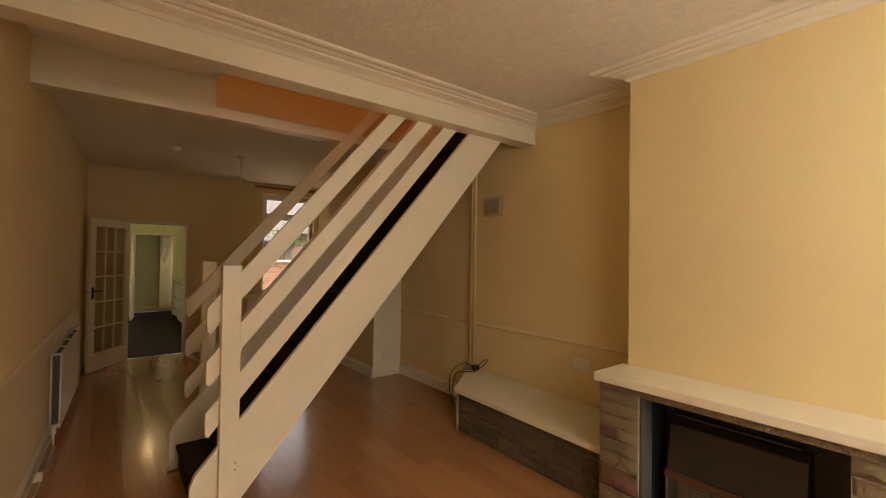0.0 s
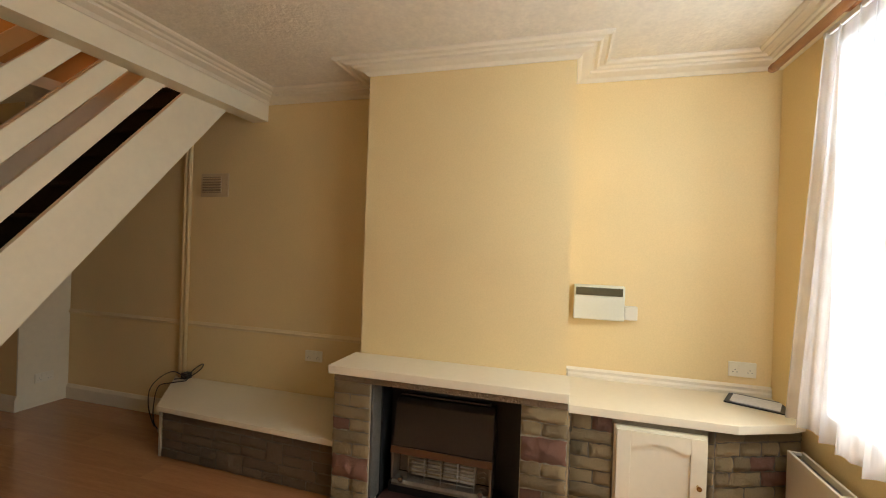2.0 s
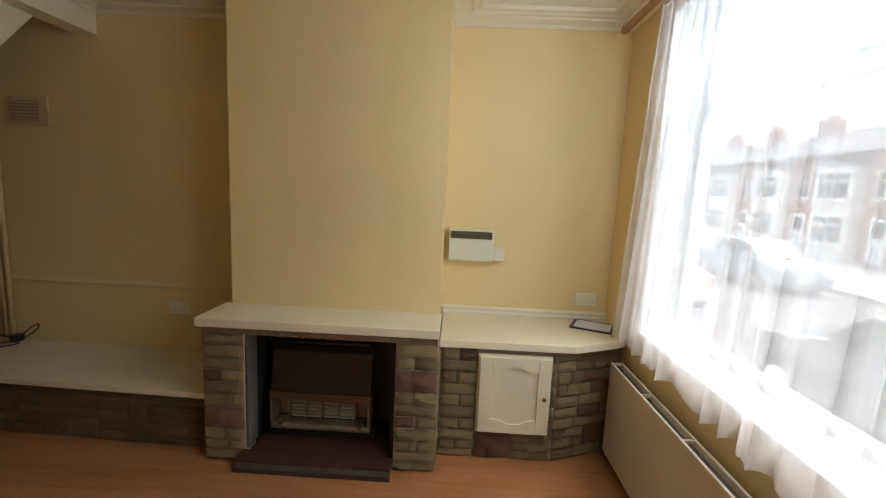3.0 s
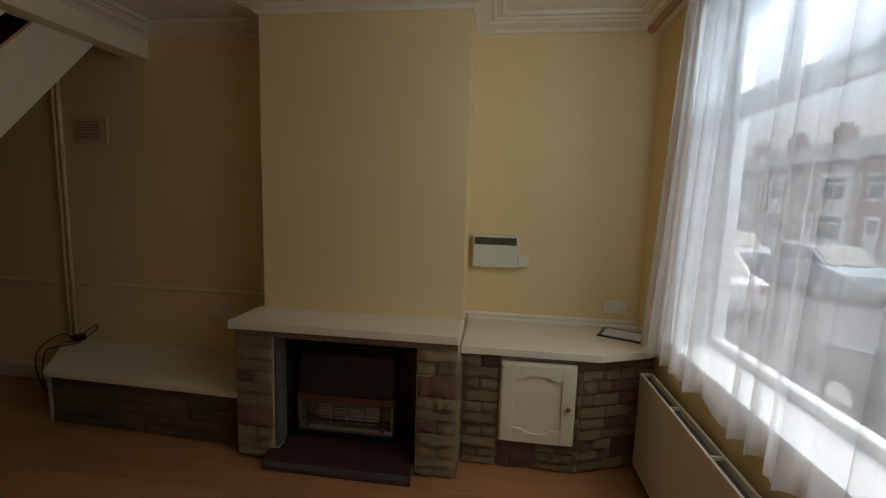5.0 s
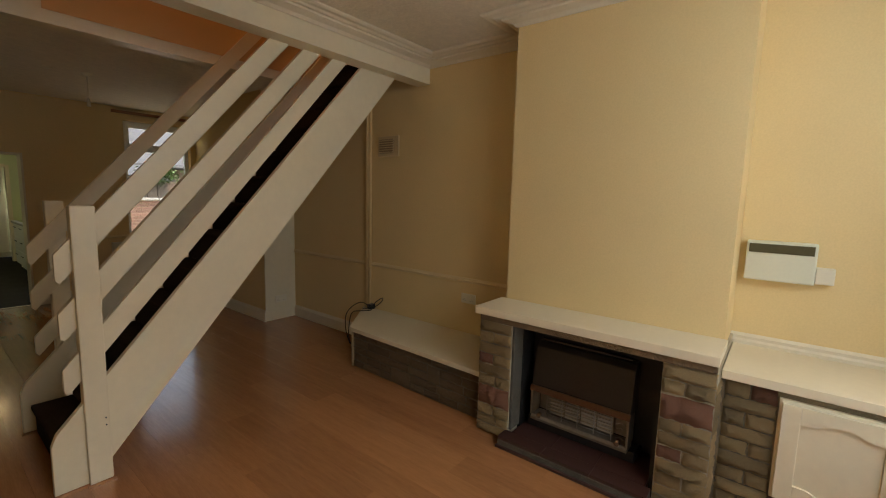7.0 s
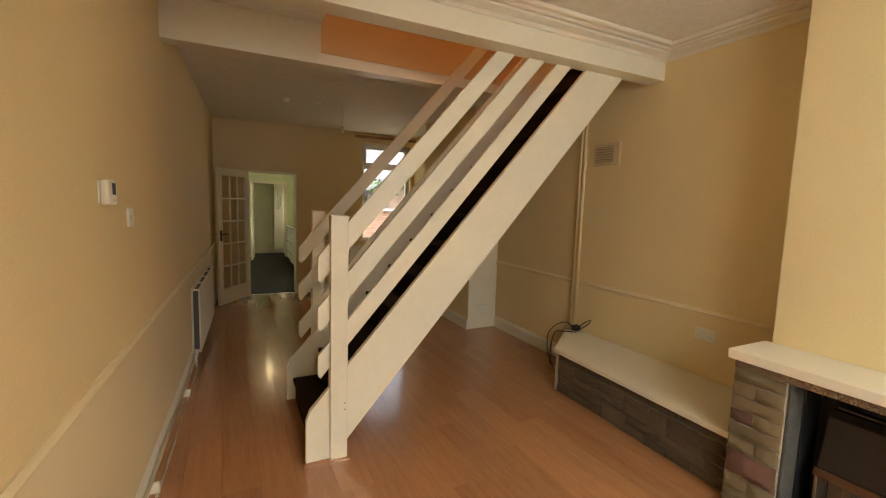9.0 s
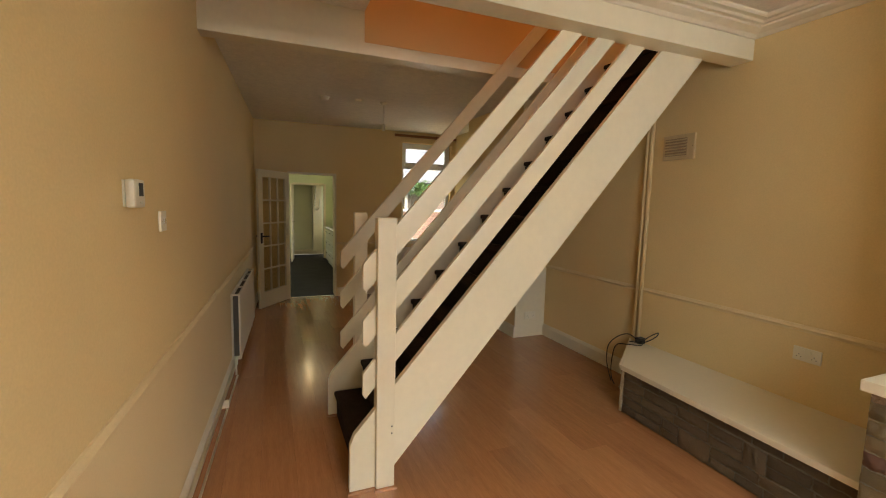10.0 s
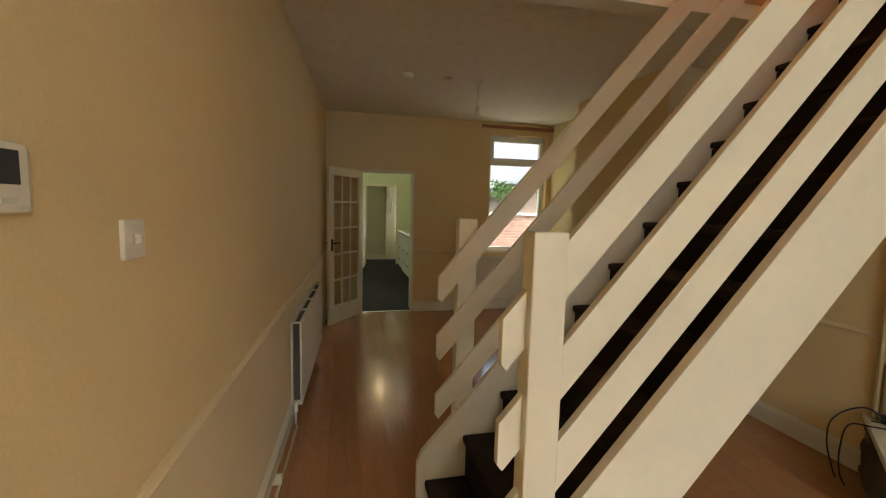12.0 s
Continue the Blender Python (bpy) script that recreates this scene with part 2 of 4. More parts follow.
def bm_prism(points, axis, a, b, bevel=0.0):
    """A flat outline of pairs, drawn out along an axis from a to b. The pairs are the two other axes, in the order x, y, z."""
    bm = bmesh.new()
    put = {"x": lambda p, q: (q, p[0], p[1]), "y": lambda p, q: (p[0], q, p[1]), "z": lambda p, q: (p[0], p[1], q)}[axis]
    lo, hi = [bm.verts.new(put(p, a)) for p in points], [bm.verts.new(put(p, b)) for p in points]
    n = len(points)
    bm.faces.new(lo), bm.faces.new(hi)
    for i in range(n):
        bm.faces.new((lo[i], lo[(i + 1) % n], hi[(i + 1) % n], hi[i]))
    bmesh.ops.recalc_face_normals(bm, faces=bm.faces)
    if bevel:
        bmesh.ops.bevel(bm, geom=list(bm.edges), offset=bevel, segments=2, affect="EDGES", profile=0.6)
    return bm


def bm_tube(points, r, sides=10, bm=None):
    bm = bm or bmesh.new()
    pts = [Vector(p) for p in points]
    rings = []
    for i, p in enumerate(pts):
        d = (pts[min(i + 1, len(pts) - 1)] - pts[max(i - 1, 0)]).normalized()
        u = d.cross(Vector((0.31, 0.17, 0.93))).normalized()
        w = d.cross(u)
        rings.append([bm.verts.new(p + r * (math.cos(2 * math.pi * k / sides) * u + math.sin(2 * math.pi * k / sides) * w)) for k in range(sides)])
    for a, b in zip(rings, rings[1:]):
        for k in range(sides):
            bm.faces.new((a[k], a[(k + 1) % sides], b[(k + 1) % sides], b[k])).smooth = True
    bm.faces.new(rings[0]), bm.faces.new(rings[-1])
    bmesh.ops.recalc_face_normals(bm, faces=bm.faces)
    return bm


def bm_disc(centre, axis, r, depth, sides=20, r2=None):
    d = Vector({"x": (1, 0, 0), "y": (0, 1, 0), "z": (0, 0, 1)}[axis])
    bm = bmesh.new()
    turn = Vector((0, 0, 1)).rotation_difference(d).to_matrix().to_4x4()
    bmesh.ops.create_cone(bm, cap_ends=True, segments=sides, radius1=r, radius2=r if r2 is None else r2, depth=depth, matrix=Matrix.Translation(Vector(centre) + d * depth / 2) @ turn)
    return bm


def curve_of(points, steps=8):
    """A smooth line through points."""
    p = [Vector(q) for q in points]
    p = [2 * p[0] - p[1]] + p + [2 * p[-1] - p[-2]]
    out = []
    for i in range(1, len(p) - 2):
        for k in range(steps):
            t = k / steps
            out.append(0.5 * (2 * p[i] + (p[i + 1] - p[i - 1]) * t + (2 * p[i - 1] - 5 * p[i] + 4 * p[i + 1] - p[i + 2]) * t * t + (3 * p[i] - p[i - 1] - 3 * p[i + 1] + p[i + 2]) * t ** 3))
    return out + [p[-2]]


def mesh_of(name, bm, material):
    me = bpy.data.meshes.new(name)
    bm.to_mesh(me)
    bm.free()
    me.materials.append(material)
    return me


def part(name, bm, material, parent=None, label=""):
    ob = new(name, mesh_of(name, bm, material))
    if parent is not None:
        ob.parent = parent
    if label:
        tagged(ob, label)
    return ob


def thing(name, label, category, at=(0, 0, 0), group="", kind=""):
    ob = new(name)
    ob.empty_display_size = 0.1
    ob.location = at
    return tagged(ob, label, category, group, kind)


def solid(name, bm, material, label, category, group="", kind=""):
    return tagged(part(name, bm, material), label, category, group, kind)


def wall_with_holes(name, material, axis, a, b, u0, u1, z0, z1, holes, label):
    """A wall across an axis from a to b, from u0 to u1 along the other, with openings (u0, u1, z0, z1) right through it."""
    bm = bmesh.new()
    us = sorted({u0, u1, *(h[0] for h in holes), *(h[1] for h in holes)})
    zs = sorted({z0, z1, *(h[2] for h in holes), *(h[3] for h in holes)})
    for p, q in zip(us, us[1:]):
        for r, s in zip(zs, zs[1:]):
            if not any(h[0] <= p and q <= h[1] and h[2] <= r and s <= h[3] for h in holes):
                bm_box(p, q, a, b, r, s, bm) if axis == "y" else bm_box(a, b, p, q, r, s, bm)
    bmesh.ops.remove_doubles(bm, verts=bm.verts, dist=1e-5)
    faces = [f for f in bm.faces]
    seen = {}
    for f in faces:
        seen.setdefault(tuple(round(c, 4) for c in f.calc_center_median()), []).append(f)
    bmesh.ops.delete(bm, geom=[f for g in seen.values() if len(g) > 1 for f in g], context="FACES_ONLY")
    return solid(name, bm, material, label, "wall", kind="structure")


# ---- the house: walls, floor, ceilings ----
RX, FRONT, REAR = 3.507, -0.72, 7.95
HIGH, REARHIGH, UNDER = 2.785, 2.745, 2.58
BEAM0, BEAM1 = 2.90, 3.956


def lx(y):
    """The long party wall runs slightly askew."""
    return -0.015 + 0.045 * (y - 2.5)


solid("wall_west", bm_prism([(lx(-1.0) - 0.25, -1.0), (lx(-1.0), -1.0), (lx(REAR), REAR), (lx(REAR) - 0.25, REAR)], "z", 0, 5.4), WALL, "long cream painted party wall with a dado rail", "wall", kind="structure")
solid("wall_east", bm_box(RX, RX + 0.25, -1.0, REAR, 0, 5.4), WALL, "cream painted party wall with two chimney breasts", "wall", kind="structure")
wall_with_holes("wall_front", WALL, "y", -1.0, FRONT, lx(FRONT), RX, 0, 5.4, [(0.55, 2.95, 0.86, 2.62)], "cream painted front wall with a wide window")
wall_with_holes("wall_rear", WALL, "y", REAR, 8.2, -0.2, RX + 0.25, 0, 5.4, [(0.70, 1.436, 0.0, 1.99), (2.53, 3.43, 0.87, 2.57)], "cream painted rear wall with a doorway and a window")
floor = solid("floor", bm_box(-0.25, RX, FRONT, REAR + 0.02, -0.12, -0.012), SUBFLOOR, "reddish oak laminate plank floor running down the room", "floor", kind="structure")
solid("ceiling_front", bm_box(-0.25, RX, FRONT, BEAM0 + 0.02, HIGH, HIGH + 0.2), CEIL, "white textured plaster ceiling of the front room", "ceiling", kind="structure")
solid("ceiling_rear", bm_box(-0.1, RX, BEAM1 + 0.1, REAR, REARHIGH, REARHIGH + 0.2), CEIL, "textured plaster ceiling of the rear room", "ceiling", kind="structure")
solid("ceiling_stairwell", bm_box(-0.1, RX, BEAM0, 4.2, 5.2, 5.4), CEIL, "plain white ceiling over the stairwell", "ceiling", kind="structure")
solid("beam_front", bm_box(-0.05, RX, BEAM0, BEAM0 + 0.15, UNDER, HIGH + 0.15), GLOSS, "cream painted boxed beam over the stairs", "beam", kind="structure")
solid("beam_rear", bm_box(0.0, RX, BEAM1, BEAM1 + 0.13, UNDER, REARHIGH + 0.2), GLOSS, "cream painted boxed beam behind the stairs", "beam", kind="structure")
solid("ceiling_lobby", bm_box(0.0, 1.07, BEAM0 + 0.15, BEAM1, REARHIGH + 0.12, REARHIGH + 0.3), CEIL, "plain ceiling panel beside the stairwell", "ceiling", kind="structure")
solid("wall_stairwell_rear", bm_box(1.07, RX, BEAM1 + 0.003, BEAM1 + 0.12, REARHIGH + 0.2, 5.2), PEACH, "peach painted upper wall of the stairwell", "wall", kind="structure")
solid("wall_stairwell_front", bm_box(1.07, RX, BEAM0 + 0.02, BEAM0 + 0.13, HIGH + 0.15, 5.2), PEACH, "peach painted upper wall of the stairwell", "wall", kind="structure")
solid("wall_stairwell_end", bm_box(0.95, 1.07, BEAM0 + 0.02, BEAM1 + 0.12, REARHIGH + 0.3, 5.2), PEACH, "peach painted end wall of the stairwell", "wall", kind="structure")
solid("peach_panel", bm_box(1.07, RX - 0.003, BEAM1 - 0.006, BEAM1, UNDER + 0.08, 5.1), PEACH, "peach painted facing above the stairs", "wall", kind="structure")
# chimney breasts
BX = 3.12
solid("chimney_breast_front", bm_box(BX, RX, 0.46, 1.79, 0.8, HIGH), WALL, "cream painted chimney breast above a stone fireplace", "wall", kind="structure")
solid("chimney_breast_rear", bm_box(3.10, RX, 5.12, 6.55, 0, REARHIGH), WALL, "cream painted chimney breast of the rear room", "wall", kind="structure")


solid("boxing_board", bm_box(3.10, RX - 0.002, 5.105, 5.12, 0, REARHIGH - 0.002, bevel=0.002), GLOSS, "white painted board on the side of the chimney breast", "wall panel", kind="structure")


# cornice: a wide stepped moulding
def cornice(name, a, b, inward, ext0=0.0, ext1=0.0):
    """From a to b along a wall; inward: the way into the room; ext: how far an end runs on per metre of width (mitre)."""
    a, b, inward = Vector(a), Vector(b), Vector(inward)
    along = (b - a).normalized()
    prof = [(0, -0.068), (0.012, -0.068), (0.022, -0.058), (0.03, -0.05), (0.06, -0.043), (0.085, -0.035), (0.087, -0.022), (0.105, -0.02), (0.122, -0.027), (0.135, -0.016), (0.16, -0.014), (0.175, -0.02), (0.188, -0.01), (0.19, 0), (0, 0)]
    bm = bmesh.new()
    ends = []
    for base, ext in ((a, -ext0), (b, ext1)):
        ends.append([bm.verts.new(base + inward * w + along * ext * w + Vector((0, 0, z))) for w, z in prof])
    for i in range(len(prof)):
        j = (i + 1) % len(prof)
        bm.faces.new((ends[0][i], ends[0][j], ends[1][j], ends[1][i]))
    bm.faces.new(ends[0]), bm.faces.new(ends[1])
    bmesh.ops.recalc_face_normals(bm, faces=bm.faces)
    return solid(name, bm, TRIM, "white stepped plaster cornice", "cornice", kind="structure")


C = HIGH - 0.001
cornice("cornice", (lx(BEAM0), BEAM0, C), (RX, BEAM0, C), (0, -1, 0), -1, -1)
cornice("cornice", (RX, BEAM0, C), (RX, 1.79, C), (-1, 0, 0), -1, -1)
cornice("cornice", (RX, 1.79, C), (BX, 1.79, C), (0, 1, 0), -1, 1)
cornice("cornice", (BX, 1.79, C), (BX, 0.46, C), (-1, 0, 0), 1, 1)
cornice("cornice", (BX, 0.46, C), (RX, 0.46, C), (0, -1, 0), 1, -1)
cornice("cornice", (RX, 0.46, C), (RX, FRONT, C), (-1, 0, 0), -1, -1)
cornice("cornice", (RX, FRONT, C), (lx(FRONT), FRONT, C), (0, 1, 0), -1, -1)
cornice("cornice", (lx(FRONT), FRONT, C), (lx(BEAM0), BEAM0, C), (1, 0, 0), -1, -1)


# dado rails and skirtings
def moulding(name, a, b, inward, prof, material, label, category):
    a, b, inward = Vector(a), Vector(b), Vector(inward)
    bm = bmesh.new()
    ends = [[bm.verts.new(p + inward * w + Vector((0, 0, z))) for w, z in prof] for p in (a, b)]
    for i in range(len(prof)):
        j = (i + 1) % len(prof)
        bm.faces.new((ends[0][i], ends[0][j], ends[1][j], ends[1][i]))
    bm.faces.new(ends[0]), bm.faces.new(ends[1])
    bmesh.ops.recalc_face_normals(bm, faces=bm.faces)
    return solid(name, bm, material, label, category, kind="structure")


DADO = [(0, -0.022), (0.008, -0.022), (0.012, -0.01), (0.02, 0.0), (0.012, 0.01), (0.008, 0.022), (0, 0.022)]
SKIRT = [(0, 0), (0.018, 0), (0.018, 0.11), (0.012, 0.125), (0.006, 0.14), (0, 0.14)]
for a, b, w, z in (((lx(FRONT), FRONT), (lx(REAR), REAR), (1, 0, 0), 0.868), ((RX, 1.79), (RX, 5.12), (-1, 0, 0), 0.845), ((1.445, REAR), (RX, REAR), (0, -1, 0), 0.868)):
    moulding("dado_rail", (*a, z), (*b, z), w, DADO, WALL_DADO, "slim cream painted dado rail", "dado rail")
solid("dado_panel", bm_prism([(lx(FRONT), FRONT), (lx(FRONT) + 0.004, FRONT), (lx(REAR) + 0.004, REAR), (lx(REAR), REAR)], "z", 0.13, 0.848), WALL_DADO, "paler cream lower wall below the dado rail", "wall", kind="structure")
moulding("dado_rail", (RX, 0.46, 0.775), (RX, FRONT, 0.775), (-1, 0, 0), [(0, -0.028), (0.015, -0.028), (0.02, 0), (0.012, 0.012), (0.016, 0.03), (0, 0.045)], TRIM, "white painted rail above the alcove shelf", "dado rail")
for a, b, w in (((lx(FRONT), FRONT), (lx(REAR), REAR), (1, 0, 0)), ((RX, 3.75), (RX, 5.12), (-1, 0, 0)), ((3.10, 5.10), (3.10, 6.55), (-1, 0, 0)), ((3.10, 6.55), (RX, 6.55), (0, 1, 0)), ((RX, 6.55), (RX, REAR), (-1, 0, 0)), ((1.45, REAR), (RX, REAR), (0, -1, 0)), ((lx(REAR), REAR), (0.62, REAR), (0, -1, 0))):
    moulding("baseboard", (*a, 0), (*b, 0), w, SKIRT, TRIM, "cream gloss painted skirting board", "baseboard")


# ---- stairs ----
SLOPE = 1.16


def sloped(x0, zb, zt, x1, y0, y1, cut=0.0):
    """A board on the stair's slope from x0 (cut upright) to x1."""
    d = (x1 - x0) * SLOPE
    return bm_prism([(x0, zb + cut), (x0 + cut * 0.8, zb), (x1, zb + d - cut * 0.8 * SLOPE), (x1, zt + d), (x0, zt)], "y", y0, y1, 0.003)


stairs = thing("staircase", "open white painted staircase with dark brown carpet and sloping rail boards", "staircase")


def stringer(y0, y1):
    top = lambda x: 0.586 + (x - 1.06) * 1.139
    low = lambda x: 0.123 + (x - 1.06) * 1.1537
    return bm_prism([(0.81, 0.012), (0.968, 0.012), (3.5, low(3.5)), (3.5, top(3.5)), (0.835, top(0.835)), (0.812, 0.27)], "y", y0, y1, 0.003)


def newel(y0, y1, x0, x1):
    return bm_box(x0, x1, y0, y1, 0.012, 1.484, bevel=0.006)


FS, BS = (3.026, 3.062), (3.918, 3.952)
part("stringer", stringer(*FS), GLOSS, stairs, "white painted front string board")
part("stringer", stringer(*BS), GLOSS, stairs, "white painted back string board")
part("newel_post", newel(3.0, 3.07, 0.948, 1.05), GLOSS, stairs)
part("newel_post", newel(3.9535, 4.02, 1.004, 1.098), GLOSS, stairs)
for zb, zt in ((0.52, 0.658), (0.803, 0.946), (1.096, 1.244)):
    part("rail_board", sloped(0.88, zb, zt, 2.95, FS[0] + 0.004, FS[1] - 0.004, 0.02), GLOSS, stairs)
for zb, zt in ((0.495, 0.618), (0.792, 0.917), (1.082, 1.207)):
    part("rail_board", sloped(0.90, zb, zt, 2.95, BS[0] + 0.004, BS[1] - 0.004, 0.02), GLOSS, stairs)
for x0, x1, y0, y1 in ((0.80, 0.945, 3.012, 3.075), (0.938, 1.06, 2.985, 3.0115), (0.80, 0.99, 3.905, 3.953), (0.99, 1.11, 3.9535, 4.035)):
    part("base_block", bm_box(x0, x1, y0, y1, 0, 0.0115), LAMINATE, stairs, "thin wooden base strip on the floor")
# carpeted treads and risers
RISE, GOING, X0, Z0 = 0.2155, 0.1895, 0.85, 0.19
for i in range(13):
    x, z = X0 + i * GOING, Z0 + RISE * i
    part("tread", bm_box(x, x + GOING + 0.03, 3.063, 3.917, z - 0.035, z, bevel=0.014), CARPET, stairs)
    part("riser", bm_box(x + 0.02, x + 0.04, 3.063, 3.917, max(0.003, z - RISE), z - 0.036), CARPET, stairs)
part("soffit", bm_prism([(1.15, 0.20), (3.5, 0.20 + 2.35 * SLOPE), (3.5, 0.215 + 2.35 * SLOPE), (1.15, 0.215)], "y", 3.063, 3.917), GLOSS, stairs, "white painted underside of the stairs")
for z in (0.36, 0.32):
    part("screw", bm_disc((1.032, 2.9965, z), "y", 0.004, 0.004, 8), DARK, stairs)


# ---- fireplace and alcove ----
mantel = thing("mantel_shelf", "white mantel shelf on the stone fireplace", "mantel shelf")
part("slab", bm_box(2.790, BX, 0.444, 1.827, 0.813, 0.861, bevel=0.003), SHELF, mantel)
part("front_lip", bm_box(2.772, 2.7898, 0.443, 1.828, 0.812, 0.8615, bevel=0.005), SHELF, mantel, "rounded white front lip")
alcove_shelf = thing("alcove_shelf", "white alcove shelf over the stone cupboard wall", "shelf")
part("slab", bm_prism([(2.948, 0.443), (RX, 0.443), (RX, FRONT), (3.132, FRONT), (3.073, -0.632), (2.953, -0.356)], "z", 0.713, 0.756, 0.003), SHELF, alcove_shelf)
part("front_lip", bm_prism([(2.930, 0.443), (2.9478, 0.443), (2.9528, -0.356), (3.0728, -0.632), (3.1318, FRONT), (3.114, FRONT), (3.058, -0.64), (2.935, -0.362)], "z", 0.712, 0.7565, 0.003), SHELF, alcove_shelf, "rounded white front lip")
plinth_shelf = thing("plinth_shelf", "low cream shelf on a stone plinth", "shelf")
part("slab", bm_prism([(2.871, 1.803), (RX, 1.803), (RX, 3.76), (2.921, 3.276)], "z", 0.335, 0.37, 0.003), SHELF, plinth_shelf)
part("front_lip", bm_prism([(2.855, 1.803), (2.8708, 1.803), (2.9208, 3.2765), (RX, 3.7605), (RX, 3.78), (2.905, 3.29)], "z", 0.334, 0.3705, 0.003), SHELF, plinth_shelf, "rounded cream front lip")
fireplace = thing("fireplace", "rough buff and pink stone fireplace surround with black opening", "fireplace")
left_pier = part("pier", bm_box(2.805, RX, 1.56, 1.80, 0, 0.806), MORTAR, fireplace)
right_pier = part("pier", bm_box(2.805, RX, 0.447, 0.685, 0, 0.806), MORTAR, fireplace)
part("lintel", bm_box(2.79, 2.93, 0.45, 1.795, 0.772, 0.81, bevel=0.004), STONE_DARK, fireplace, "thin brown stone lintel under the shelf")
part("firebox_back", bm_box(3.16, 3.2, 0.685, 1.56, 0, 0.806), SOOT, fireplace)
part("firebox_top", bm_box(2.93, 3.16, 0.685, 1.56, 0.775, 0.806), SOOT, fireplace)
part("firebox_side", bm_box(2.93, 3.16, 1.535, 1.559, 0, 0.775), SOOT, fireplace)
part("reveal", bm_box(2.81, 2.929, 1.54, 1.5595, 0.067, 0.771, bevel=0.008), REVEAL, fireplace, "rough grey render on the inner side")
part("firebox_side", bm_box(2.835, 3.16, 0.686, 0.71, 0, 0.775), SOOT, fireplace)
hearth = thing("hearth", "low dark red tiled hearth with a stone edge", "hearth")
part("slab", bm_box(2.71, 3.158, 0.712, 1.533, 0, 0.05, bevel=0.004), HEARTH, hearth)
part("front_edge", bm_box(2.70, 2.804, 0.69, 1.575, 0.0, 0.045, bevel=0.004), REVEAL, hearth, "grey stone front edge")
for i in range(3):
    part("tile", bm_box(2.703, 2.804, 0.69 + i * 0.296, 0.984 + i * 0.296, 0.046, 0.066, bevel=0.003), HEARTH, hearth)
    part("tile", bm_box(2.806, 3.0, 0.72 + i * 0.27, 0.988 + i * 0.27, 0.05, 0.066, bevel=0.003), HEARTH, hearth)
part("kerb", bm_box(2.68, 2.6995, 0.685, 1.58, 0, 0.016, bevel=0.003), HEARTH, hearth)


def gas_fire():
    g = thing("gas_fire", "old bronze and chrome gas fire with clay radiants", "gas fire", (0, 0, 0))
    y0, y1 = 0.85, 1.465
    part("base", bm_box(2.965, 3.158, y0 - 0.03, y1 + 0.03, 0.067, 0.135, bevel=0.005), SOOT, g, "black base panel")
    part("surround", bm_box(3.08, 3.158, 0.712, 1.533, 0.136, 0.70), SOOT, g, "black back plate")
    hood = part("hood", bm_prism([(3.079, 0.645), (3.02, 0.645), (2.985, 0.615), (2.935, 0.375), (2.94, 0.35), (3.079, 0.35)], "y", y0, y1, 0.006), BRONZE, g, "bronze brown sloping hood")
    part("hood_lip", bm_prism([(2.934, 0.37), (2.926, 0.372), (2.914, 0.336), (2.922, 0.333)], "y", y0 - 0.004, y1 + 0.004), HOOD_LIP, hood, "thin copper-brown lip")
    part("grille_top", bm_box(3.0, 3.03, y0 + 0.03, y1 - 0.03, 0.662, 0.672), BRONZE, g)
    part("tray", bm_prism([(2.925, 0.137), (2.925, 0.152), (2.94, 0.165), (3.03, 0.172), (3.03, 0.137)], "y", y0 + 0.004, y1 - 0.004), DULL_CHROME, g, "dull chrome tray")
    part("reflector", bm_box(3.04, 3.079, y0 + 0.016, y1 - 0.016, 0.173, 0.348), DULL_CHROME, g, "dull chrome reflector")
    for y in (y0 + 0.007, y1 - 0.007):
        part("end_cheek", bm_box(2.925, 3.04, y - 0.007, y + 0.007, 0.173, 0.348, bevel=0.003), DULL_CHROME, g, "chrome end cheek")
    for k in range(4):
        c = y0 + 0.155 + k * 0.102
        part("radiant", bm_box(3.005, 3.039, c - 0.048, c + 0.048, 0.176, 0.345, bevel=0.004), CERAMIC, g, "pale clay radiant")
        for j in range(7):
            part("radiant_bar", bm_box(2.992, 3.004, c - 0.044, c + 0.044, 0.184 + j * 0.023, 0.194 + j * 0.023, bevel=0.002), RADIANT, g)
    for j in range(6):
        part("guard_wire", bm_tube([(2.955, y0 + 0.105, 0.19 + j * 0.027), (2.955, y0 + 0.515, 0.19 + j * 0.027)], 0.002, 6), STEEL, g)
    for y in [y0 + 0.105 + k * 0.1025 for k in range(5)]:
        part("guard_wire", bm_tube([(2.958, y, 0.165), (2.958, y, 0.345)], 0.0025, 6), STEEL, g)
    for j in range(5):
        part("spring", bm_tube([(2.95, y0 + 0.075, 0.195 + j * 0.03), (2.95, y0 + 0.05, 0.205 + j * 0.03), (2.95, y0 + 0.03, 0.195 + j * 0.03)], 0.003, 6), STEEL, g)
    for y in (y0 + 0.06, y1 - 0.065):
        part("knob", bm_disc((2.915, y, 0.178), "x", 0.015, 0.022, 14), CHROME, g, "small chrome knob")
    return g


gas_fire()

alcove_wall = thing("alcove_stone_wall", "rough coursed stone cupboard wall below the white shelf", "stone wall")
part("backing", bm_prism([(2.975, 0.446), (RX, 0.446), (RX, FRONT), (3.16, FRONT), (2.975, -0.27)], "z", 0.0, 0.704), MORTAR_DARK, alcove_wall)
plinth_wall = thing("plinth_stone_wall", "low rough stone plinth under the cream shelf", "stone wall")
part("backing", bm_prism([(2.893, 1.802), (RX, 1.802), (RX, 3.755), (2.938, 3.265)], "z", 0.0, 0.333), MORTAR_DARK, plinth_wall)
